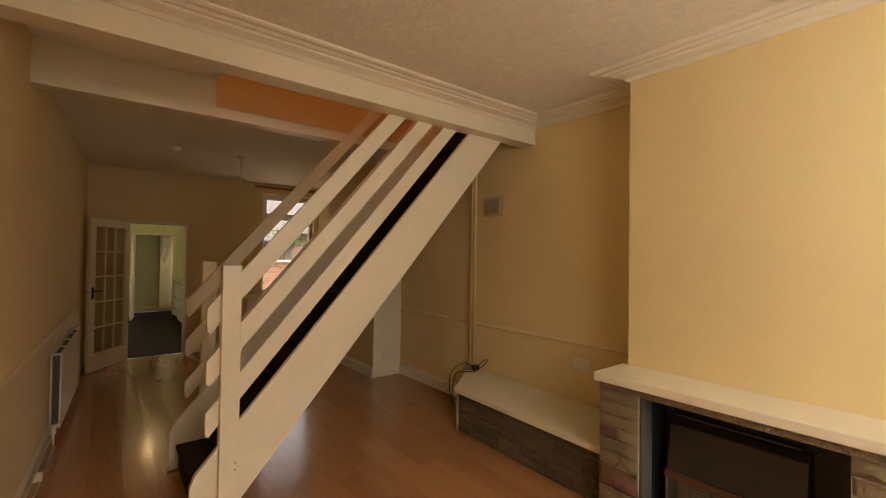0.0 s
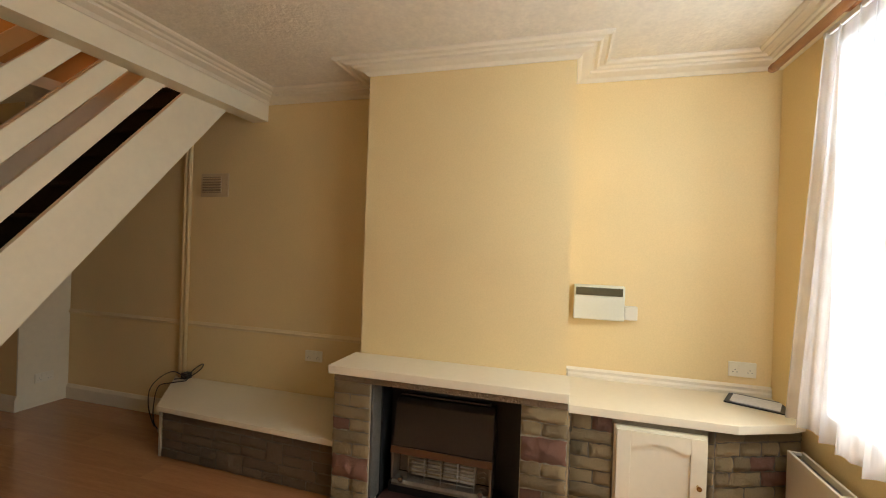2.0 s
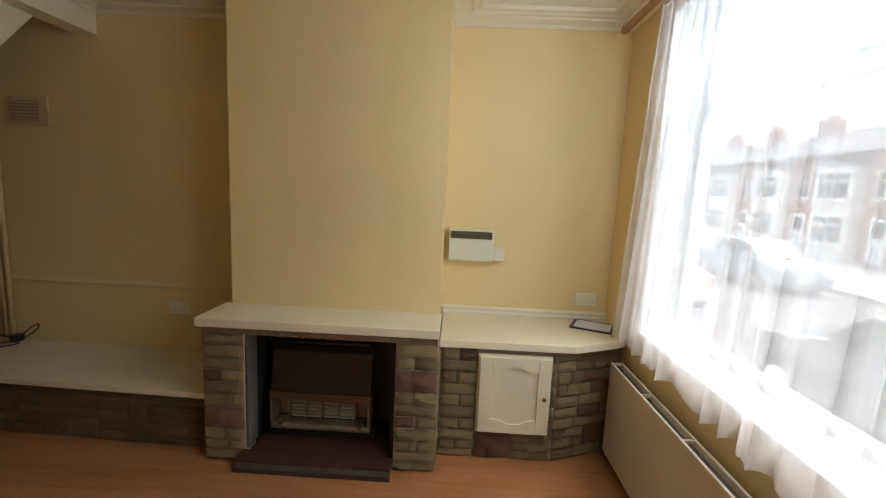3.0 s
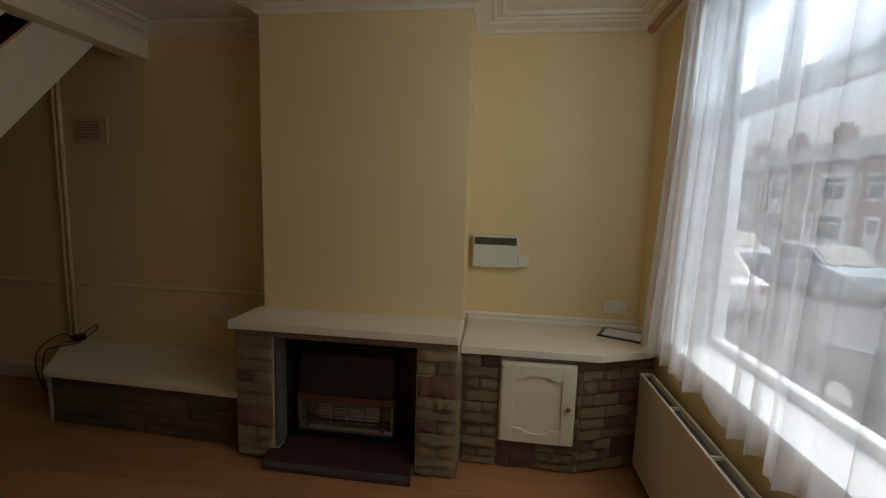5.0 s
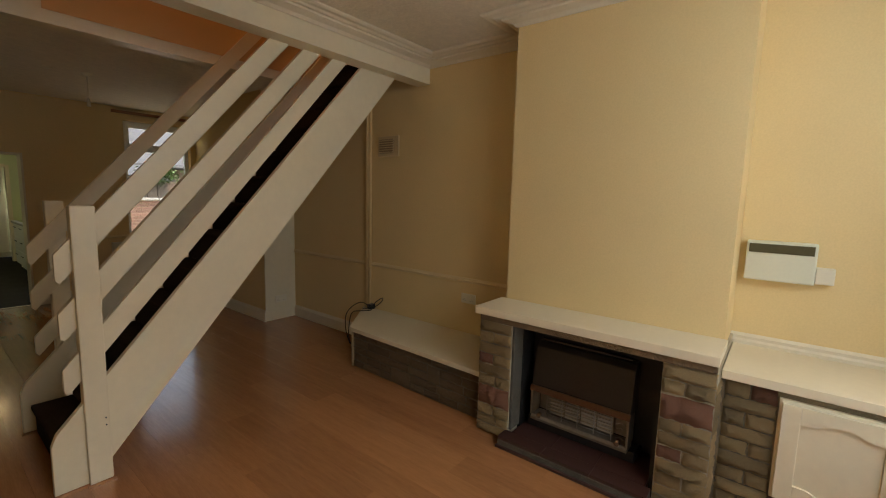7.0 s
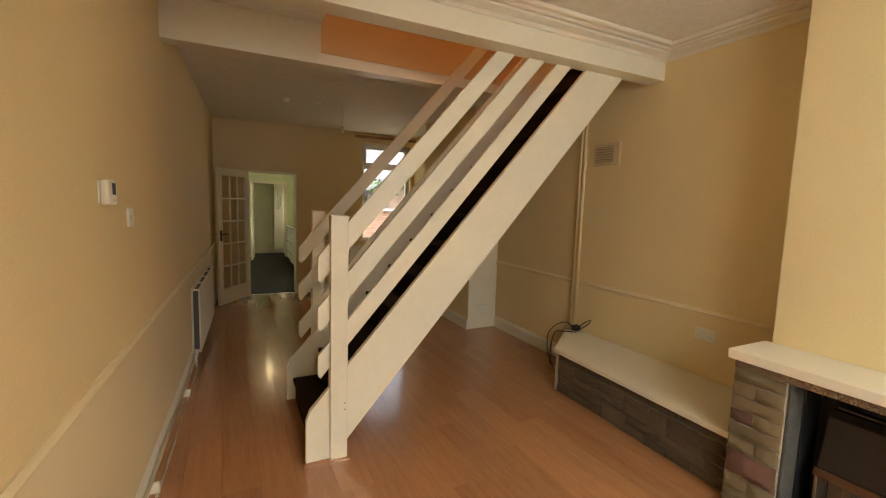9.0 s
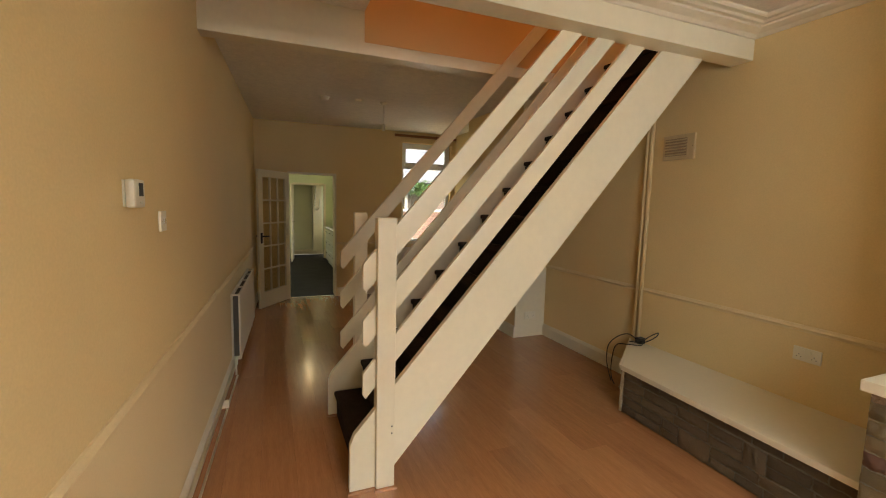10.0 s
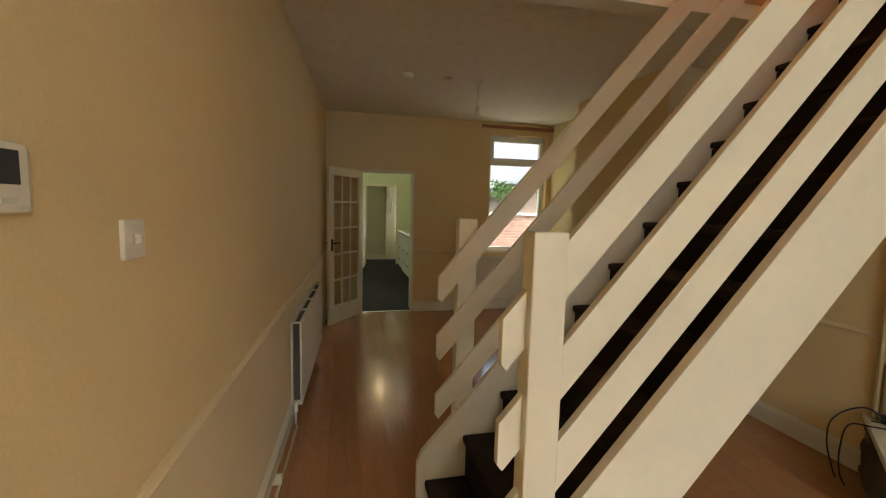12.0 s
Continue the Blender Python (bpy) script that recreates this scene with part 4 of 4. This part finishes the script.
def kitchen_unit(y, label):
    k = thing("kitchen_unit", label, "kitchen unit", (1.73, y, 0), "kitchen base units")
    part("carcass", bm_box(0.02, 0.60, 0.002, 0.598, 0.1, 0.865), KUNIT, k)
    part("toe_kick", bm_box(0.06, 0.08, 0.002, 0.598, 0, 0.1), KUNIT, k)
    for z0, z1 in ((0.105, 0.35), (0.355, 0.60), (0.605, 0.86)):
        f = part("drawer_front", bm_box(0, 0.019, 0.005, 0.595, z0, z1, bevel=0.003), KUNIT, k)
        part("handle", bm_tube([(-0.025, 0.18, z1 - 0.06), (-0.025, 0.42, z1 - 0.06)], 0.007, 8), DARK, f)
    return k


unit = kitchen_unit(9.5, "white kitchen drawer unit with dark handles")
for y in (10.1, 10.7, 11.3):
    copy_thing(unit, pose(1.73, y, 0))
solid("worktop", bm_box(1.70, 2.35, 9.48, 11.92, 0.867, 0.905, bevel=0.004), WORKTOP, "grey speckled kitchen worktop", "worktop")
sink = thing("kitchen_sink", "stainless steel sink and tap in the worktop", "sink")
part("rim", bm_box(1.76, 2.2, 10.9, 11.7, 0.906, 0.914, bevel=0.003), CHROME, sink)
part("tap", bm_tube(curve_of([(2.22, 11.3, 0.906), (2.22, 11.3, 1.15), (2.12, 11.3, 1.24), (2.02, 11.3, 1.16)], 5), 0.012, 8), CHROME, sink)


# ---- the yard behind ----
solid("ground", bm_box(-300, 300, -300, 300, -1.2, -0.95), PAVING, "worn grey ground all round the house", "ground", kind="structure")
solid("yard", bm_box(-20, 40, -0.98, 60, -0.95, -0.35), PAVING, "grey paved yards behind the house", "ground", kind="structure")
yard_wall = thing("yard_wall", "old red brick yard wall with a pale coping", "brick wall")
part("backing", bm_box(2.46, 6.4, 12.52, 12.72, -0.35, 1.30), MORTAR, yard_wall)
for i in range(6):
    part("coping", bm_box(2.46 + i * 0.65, 3.105 + i * 0.65, 12.44, 12.78, 1.30, 1.36, bevel=0.01), PAVING, yard_wall)


def outhouse():
    o = thing("outhouse", "brick outhouse with a slate roof and a white window", "outhouse")
    part("wall", bm_box(3.0, 9.0, 15.5, 19.5, -0.35, 2.3), BRICK_PALE, o)
    part("roof", bm_prism([(15.2, 2.25), (17.5, 3.5), (19.8, 2.25), (19.8, 2.33), (17.5, 3.6), (15.2, 2.33)], "x", 2.8, 9.2), SLATE, o)
    part("gutter", bm_tube([(2.8, 15.17, 2.25), (9.2, 15.17, 2.25)], 0.06, 8), DARK, o)
    part("downpipe", bm_tube([(4.35, 15.45, 2.2), (4.35, 15.45, -0.3)], 0.04, 8), DARK, o)
    w = part("window", bm_box(4.7, 5.5, 15.46, 15.5, 1.2, 2.0), UPVC, o, "white framed window")
    for a in (4.76, 5.13):
        part("pane", bm_box(a, a + 0.31, 15.45, 15.46, 1.26, 1.94), CARGLASS, w)
    return o


outhouse()
shed = thing("shed", "weathered wooden lean-to with a felt roof behind the yard wall", "shed")
part("wall", bm_box(3.3, 5.0, 13.6, 14.8, -0.35, 1.85), FENCE, shed)
part("roof", bm_prism([(13.4, 1.85), (14.95, 2.2), (14.95, 2.26), (13.4, 1.91)], "x", 3.2, 5.1), SLATE, shed)
for k in range(7):
    part("board", bm_box(3.31 + k * 0.24, 3.53 + k * 0.24, 13.57, 13.599, -0.35, 1.83, bevel=0.004), FENCE, shed)
part("post", bm_box(4.28, 4.36, 13.52, 13.568, -0.35, 1.86), RENDER, shed, "white painted post")
part("fascia", bm_box(3.2, 5.1, 13.37, 13.4, 1.79, 1.92), DARK, shed, "dark fascia board")


def ivy(at, r, n, seed):
    rng = random.Random(seed)
    bm = bmesh.new()
    for _ in range(n):
        d = Vector((rng.gauss(0, 1), rng.gauss(0, 0.5), rng.gauss(0, 0.55)))
        p = Vector(at) + d * r * 0.5
        u = Vector((rng.uniform(-1, 1), rng.uniform(-1, 1), rng.uniform(-1, 1))).normalized()
        w = u.cross(Vector((rng.uniform(-1, 1), 0.4, 1))).normalized()
        s = rng.uniform(0.025, 0.06)
        v = [bm.verts.new(p + s * q) for q in (-u, 0.6 * w, u, -0.6 * w)]
        bm.faces.new(v)
    return bm


solid("ivy", ivy((4.55, 12.75, 1.95), 0.36, 700, 4), LEAF, "green ivy spilling over the yard wall", "ivy", kind="stuff")


def terrace_house(at, face, wall, label):
    """A two storey house with a tall white bay; it looks towards +y when face is 1."""
    h = thing("terraced_house", label, "house", at, "terraced houses")
    w, d, e, ridge = 4.4, 7.6, 5.0, 6.7
    f = lambda a, b: (min(a * face, b * face), max(a * face, b * face))
    part("wall", bm_box(0, w, *f(-d, 0), 0, e), wall, h)
    part("roof", bm_prism([(0.25 * face, e - 0.05), (-d / 2 * face, ridge), ((-d - 0.25) * face, e - 0.05), ((-d - 0.25) * face, e + 0.06), (-d / 2 * face, ridge + 0.12), (0.25 * face, e + 0.06)], "x", 0, w), SLATE, h)
    c = part("chimney", bm_box(-0.35, 0.35, *f(-d / 2 - 0.5, -d / 2 + 0.5), ridge - 0.5, ridge + 0.9), BRICK_FAR, h)
    for k in range(3):
        part("chimney_pot", bm_disc((0, (-d / 2 - 0.3 + 0.3 * k) * face, ridge + 0.9), "z", 0.11, 0.35, 10, 0.09), BRICK_FAR, c)
    part("gutter", bm_tube([(0, 0.28 * face, e - 0.02), (w, 0.28 * face, e - 0.02)], 0.06, 8), DARK, h)

    def win(a, b, z0, z1, out=0.0):
        ww = part("window", bm_box(a, b, *f(out - 0.05, out + 0.03), z0, z1, bevel=0.01), UPVC, h)
        for i in range(2):
            p0, p1 = a + 0.08 + (b - a - 0.08) * i / 2, a + (b - a - 0.08) * (i + 1) / 2
            part("pane", bm_box(p0, p1, *f(out + 0.03, out + 0.038), z0 + 0.08, z0 + (z1 - z0) * 0.64), CARGLASS, ww)
            part("pane", bm_box(p0, p1, *f(out + 0.03, out + 0.038), z0 + (z1 - z0) * 0.7, z1 - 0.08), CARGLASS, ww)
        part("sill", bm_box(a - 0.06, b + 0.06, *f(out, out + 0.1), z0 - 0.08, z0), RENDER, ww)
    part("bay", bm_box(1.9, 4.0, *f(0, 0.5), 0, 4.4), RENDER, h, "white clad bay over two storeys")
    part("bay_roof", bm_prism([(0, 4.4), (0.62 * face, 4.4), (0.62 * face, 4.45), (0, 4.8)], "x", 1.8, 4.1), SLATE, h)
    win(2.05, 3.85, 2.85, 4.15, 0.5)
    win(2.05, 3.85, 0.75, 2.1, 0.5)
    win(0.45, 1.4, 2.9, 4.15)
    dd = part("door", bm_box(0.5, 1.35, *f(-0.02, 0.04), 0.05, 2.1, bevel=0.01), UPVC, h, "white front door")
    part("pane", bm_box(0.65, 1.2, *f(0.04, 0.048), 1.25, 1.9), CARGLASS, dd)
    return h


# ---- the street in front ----
LOW = -0.9
solid("road", bm_box(-60, 90, -11.2, -3.5, LOW - 0.05, LOW), ASPHALT, "grey asphalt street", "road", kind="structure")
solid("pavement", bm_box(-60, 90, -3.5, -1.0, LOW - 0.05, LOW + 0.12, bevel=0.02), PAVING, "concrete pavement in front of the house", "pavement", kind="structure")
solid("pavement", bm_box(-60, 90, -17.7, -11.2, LOW - 0.05, LOW + 0.12, bevel=0.02), PAVING, "concrete pavement across the street", "pavement", kind="structure")
brick_house = terrace_house((-8.0, -17.7, LOW + 0.1), 1, BRICK_FAR, "orange brick terraced house with a slate roof and white bay")
for k in range(1, 14):
    copy_thing(brick_house, pose(-8.0 + k * 4.4, -17.7, LOW + 0.1))
back_house = terrace_house((0.5, 27.0, -0.35), -1, BRICK_FAR, "brick house beyond the yards with a slate roof")
for k in range(1, 4):
    copy_thing(back_house, pose(0.5 + k * 4.4, 27.0, -0.35))


def car(label, paint, m):
    c = thing("parked_car", label, "car", (0, 0, 0), "parked cars")
    c.matrix_world = m
    low = [(-2.05, 0.28), (-2.1, 0.55), (-2.02, 0.82), (-1.1, 0.95), (1.35, 0.98), (1.95, 0.88), (2.05, 0.55), (2.0, 0.28)]
    part("body", bm_prism(low, "y", -0.84, 0.84, 0.06), paint, c)
    top = [(-1.15, 0.93), (-0.45, 1.42), (0.75, 1.46), (1.5, 0.97)]
    part("roof", bm_prism(top, "y", -0.70, 0.70, 0.05), paint, c)
    for s in (-1, 1):
        y0, y1 = sorted((s * 0.70, s * 0.712))
        part("side_window", bm_prism([(-0.95, 0.98), (-0.42, 1.36), (0.1, 1.38), (0.1, 0.98)], "y", y0, y1), CARGLASS, c)
        part("side_window", bm_prism([(0.16, 0.98), (0.16, 1.38), (0.7, 1.38), (1.2, 0.98)], "y", y0, y1), CARGLASS, c)
        part("headlight", bm_box(-2.09, -1.95, s * 0.62 - 0.15, s * 0.62 + 0.15, 0.6, 0.74, bevel=0.02), CHROME, c)
        part("tail_light", bm_box(1.93, 2.045, s * 0.68 - 0.1, s * 0.68 + 0.1, 0.66, 0.86, bevel=0.02), STONE_RED, c)
        part("mirror", bm_box(-0.85, -0.7, s * 0.93 - 0.08, s * 0.93 + 0.08, 0.95, 1.07, bevel=0.02), paint, c)
        for x in (-1.3, 1.25):
            w = part("wheel", bm_disc((x, s * 0.85 - 0.1, 0.31), "y", 0.31, 0.2, 24), TYRE, c)
            part("rim", bm_disc((x, s * 0.85 - 0.108, 0.31), "y", 0.2, 0.216, 20), CHROME, w)
    part("windscreen", bm_prism([(-1.14, 0.96), (-0.50, 1.40), (-0.515, 1.41), (-1.155, 0.97)], "y", -0.62, 0.62), CARGLASS, c)
    part("rear_window", bm_prism([(1.42, 1.03), (0.86, 1.40), (0.88, 1.41), (1.44, 1.04)], "y", -0.6, 0.6), CARGLASS, c)
    part("number_plate", bm_box(-2.115, -2.09, -0.25, 0.25, 0.42, 0.53), PAPER, c)
    return c


car("dark hatchback parked by the near kerb", CARBODY_B, pose(4.55, -4.75, LOW, 0, 0, 180))
car("silver white car parked along the near kerb", CARBODY_D, pose(12.2, -4.75, LOW, 0, 0, 180))
car("pale blue car parked across the street", CARBODY_C, pose(14.8, -9.6, LOW))
car("silver car parked far along the street", CARBODY_A, pose(20.2, -9.6, LOW))
car("dark car parked far along the street", CARBODY_B, pose(17.6, -4.75, LOW, 0, 0, 180))


def dustbin():
    b = thing("dustbin", "grey plastic dustbin with a domed white lid on the pavement", "dustbin", (3.35, -2.2, LOW + 0.12))
    part("bin_body", bm_disc((0, 0, 0), "z", 0.22, 0.82, 28, 0.27), PAVING, b)
    lid = part("lid", bm_disc((0, 0, 0.82), "z", 0.30, 0.035, 32, 0.29), UPVC, b, "domed white lid")
    part("dome", bm_disc((0, 0, 0.855), "z", 0.29, 0.05, 32, 0.12), UPVC, lid)
    part("handle", bm_tube(curve_of([(-0.06, 0, 0.905), (-0.05, 0, 0.935), (0.05, 0, 0.935), (0.06, 0, 0.905)], 4), 0.01, 8), UPVC, lid)


dustbin()


# ---- pieces: stones, bricks, floor planks ----
def stone_mesh(name, material, seed, lift=0.42):
    """A unit stone: x along the course, y out of the wall, z up; its face is broken into uneven facets."""
    rng = random.Random(seed)
    bm = bmesh.new()
    cols, rows = 7, 4
    front = []
    for j in range(rows + 1):
        row = []
        for i in range(cols + 1):
            edge = i in (0, cols) or j in (0, rows)
            y = (0.22 + rng.uniform(-0.14, 0.14)) if edge else (0.72 if i in (1, cols - 1) or j in (1, rows - 1) else 0.95) + rng.uniform(-lift, lift * 0.7)
            dx = rng.uniform(-0.03, 0.03) if not edge else rng.uniform(-0.022, 0.022)
            dz = rng.uniform(-0.05, 0.05) if not edge else rng.uniform(-0.06, 0.05)
            row.append(bm.verts.new((i / cols + dx, y, j / rows + dz)))
        front.append(row)
    for j in range(rows):
        for i in range(cols):
            bm.faces.new((front[j][i], front[j][i + 1], front[j + 1][i + 1], front[j + 1][i])).smooth = (i * 3 + j) % 4 == 0
    ring = front[0] + [front[j][cols] for j in range(1, rows + 1)] + front[rows][:cols][::-1] + [front[j][0] for j in range(rows - 1, 0, -1)]
    back = [bm.verts.new((v.co.x, 0, v.co.z)) for v in ring]
    for k in range(len(ring)):
        bm.faces.new((ring[k], back[k], back[(k + 1) % len(ring)], ring[(k + 1) % len(ring)]))
    bmesh.ops.recalc_face_normals(bm, faces=bm.faces)
    return mesh_of(name, bm, material)


STONES = {m.name: [stone_mesh("stone", m, 10 * i + k) for k in range(9)] for i, m in enumerate((STONE, STONE_RED, STONE_DARK))}


def lay(parent, name, meshes, at, along, out, size):
    """One piece: at its lower corner, along its course, standing out of the wall; size: length, depth, height."""
    ob = new(name, meshes)
    ob.parent = parent
    a, o = Vector(along).normalized(), Vector(out).normalized()
    ob.matrix_world = Matrix.Translation(at) @ Matrix((a, o, (0, 0, 1))).transposed().to_4x4() @ Matrix.Diagonal((*size, 1))
    return ob


def coursed(parent, start, along, out, length, z0, z1, seed, kinds, lengths=(0.08, 0.19), course=(0.062, 0.08), depth=0.026, tall=0.12):
    """Uneven courses of stones with joints between."""
    rng = random.Random(seed)
    a, z, joint = Vector(along).normalized(), z0, 0.010
    blocked = []
    while z < z1 - 0.03:
        h = min(rng.uniform(*course), z1 - z)
        if z1 - z - h < 0.045:
            h = z1 - z
        u = 0.0
        while u < length - 0.01:
            w = rng.uniform(*lengths)
            if length - u - w < lengths[0] * 0.75:
                w = length - u
            for b0, b1, bz in blocked:
                if bz > z + 0.01 and u + w > b0 + 0.005 and u < b0:
                    w = b0 - u
            hit = [b for b in blocked if b[2] > z + 0.01 and b[0] - 0.006 <= u < b[1] - 0.006]
            if hit:
                u = hit[0][1]
                continue
            hh, kind = h, kinds[0]
            if w > 0.12 and rng.random() < tall and z + 2 * h < z1 - 0.02 and not any(b[2] > z + 0.01 for b in blocked):
                hh, kind = min(h * 2 + joint * 0.5, z1 - z), kinds[1]
                blocked.append((u, u + w, z + hh))
            elif rng.random() < 0.08:
                kind = kinds[1]
            if w > 0.02:
                p = Vector(start) + a * (u + joint / 2) + Vector((0, 0, z + joint / 2 - Vector(start).z))
                lay(parent, "stone", rng.choice(STONES[kind.name]), p, a, out, (w - joint, depth * rng.uniform(0.8, 1.2), hh - joint))
            u += w
        z += h


def built_up(parent, start, along, out, length, top, courses, seed):
    """Named courses from the top down: each a height and the shares of its stones, those below 0 in red."""
    rng = random.Random(seed)
    a, z, joint = Vector(along).normalized(), top, 0.009
    for h, shares in courses:
        z -= h
        u, total = 0.0, sum(abs(v) for v in shares)
        for v in shares:
            w = length * abs(v) / total
            p = Vector(start) + a * (u + joint / 2) + Vector((0, 0, max(0.002, z + joint / 2)))
            lay(parent, "stone", rng.choice(STONES[(STONE_RED if v < 0 else STONE).name]), p, a, out, (w - joint, 0.028 * rng.uniform(0.75, 1.3), h - joint))
            u += w


built_up(left_pier, (2.805, 1.80, 0), (0, -1, 0), (-1, 0, 0), 0.24, 0.772,
         ((0.076, (1,)), (0.074, (5, 6)), (0.072, (1,)), (0.074, (-5, 6)), (0.072, (1,)), (0.074, (6, 5)), (0.136, (-7,)), (0.074, (5, 5)), (0.06, (6, 4)), (0.06, (1,))), 3)
built_up(right_pier, (2.805, 0.685, 0), (0, -1, 0), (-1, 0, 0), 0.24, 0.772,
         ((0.084, (1,)), (0.074, (5, 6)), (0.138, (-1,)), (0.072, (5, 6)), (0.072, (1,)), (0.074, (-5, 5)), (0.072, (1,)), (0.074, (6, 5)), (0.06, (1,)), (0.052, (4, 5))), 5)
coursed(left_pier, (RX, 1.80, 0), (-1, 0, 0), (0, 1, 0), 0.69, 0.37, 0.806, 18, (STONE, STONE), depth=0.012)
coursed(right_pier, (2.80, 0.447, 0), (1, 0, 0), (0, -1, 0), 0.172, 0.0, 0.70, 19, (STONE, STONE_RED), lengths=(0.17, 0.18), depth=0.014)
built_up(alcove_wall, (2.975, 0.43, 0), (0, -1, 0), (-1, 0, 0), 0.22, 0.704,
         ((0.082, (5, -5)), (0.07, (1,)), (0.078, (4, 5)), (0.072, (1,)), (0.074, (5, 4)), (0.078, (1,)), (0.072, (6, 5)), (0.068, (1,)), (0.06, (5, 6)), (0.05, (1,))), 21)
built_up(alcove_wall, (2.975, 0.208, 0), (0, -1, 0), (-1, 0, 0), 0.225, 0.174, ((0.176, (-1,)),), 27)
built_up(alcove_wall, (2.975, -0.017, 0), (0, -1, 0), (-1, 0, 0), 0.235, 0.174, ((0.062, (1, 1)), (0.056, (2, 3)), (0.058, (1,))), 22)
built_up(alcove_wall, (2.975, -0.237, 0), (0, -1, 0), (-1, 0, 0), 0.036, 0.704, tuple((0.0704, (1,)) for k in range(10)), 23)
SL = Vector((3.16 - 2.975, FRONT + 0.27, 0))
coursed(alcove_wall, (2.975, -0.272, 0), SL, (SL.y, -SL.x, 0), SL.length, 0.0, 0.70, 24, (STONE, STONE_RED))
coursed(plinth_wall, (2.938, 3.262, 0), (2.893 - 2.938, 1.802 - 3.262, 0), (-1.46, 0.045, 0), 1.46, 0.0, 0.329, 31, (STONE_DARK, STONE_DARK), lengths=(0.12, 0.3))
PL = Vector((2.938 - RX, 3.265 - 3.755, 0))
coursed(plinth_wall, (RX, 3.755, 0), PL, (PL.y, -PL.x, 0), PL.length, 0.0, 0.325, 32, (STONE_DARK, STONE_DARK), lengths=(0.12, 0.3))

# bricks of the yard wall
bb = bm_box(0, 0.215, 0, 0.02, 0, 0.065, bevel=0.004)
brick_mesh = mesh_of("brick", bb, BRICK)
half_mesh = mesh_of("brick", bm_box(0, 0.1025, 0, 0.02, 0, 0.065, bevel=0.004), BRICK)
for j in range(17):
    z = 0.02 + j * 0.075
    for i in range(14):
        ob = new("brick", brick_mesh)
        ob.parent = yard_wall
        ob.location = (2.47 + i * 0.225 + (0.1125 if j % 2 else 0), 12.505 + 0.004 * noise.noise((i, j, 0)), z)

# laminate planks, laid lengthwise in broken courses
PW, PLEN = 0.192, 1.285
plank_meshes = {}


def plank_mesh(w, length):
    key = (round(w, 3), round(length, 3))
    if key not in plank_meshes:
        plank_meshes[key] = mesh_of("plank", bm_box(0.0002, w - 0.0002, 0.0002, length - 0.0002, -0.012, 0, bevel=0.0004), LAMINATE)
    return plank_meshes[key]


rng = random.Random(12)
x, row = -0.21, 0
while x < RX - 0.01:
    w = min(PW, RX - x)
    y = FRONT - (0.0, 0.43, 0.86, 0.2, 0.64)[row % 5]
    while y < REAR + 0.02:
        a, b = max(y, FRONT), min(y + PLEN, REAR + 0.02)
        if b - a > 0.02:
            ob = new("plank", plank_mesh(w, b - a))
            ob.parent = floor
            ob.location = (x, a, 0)
        y += PLEN
    x, row = x + PW, row + 1
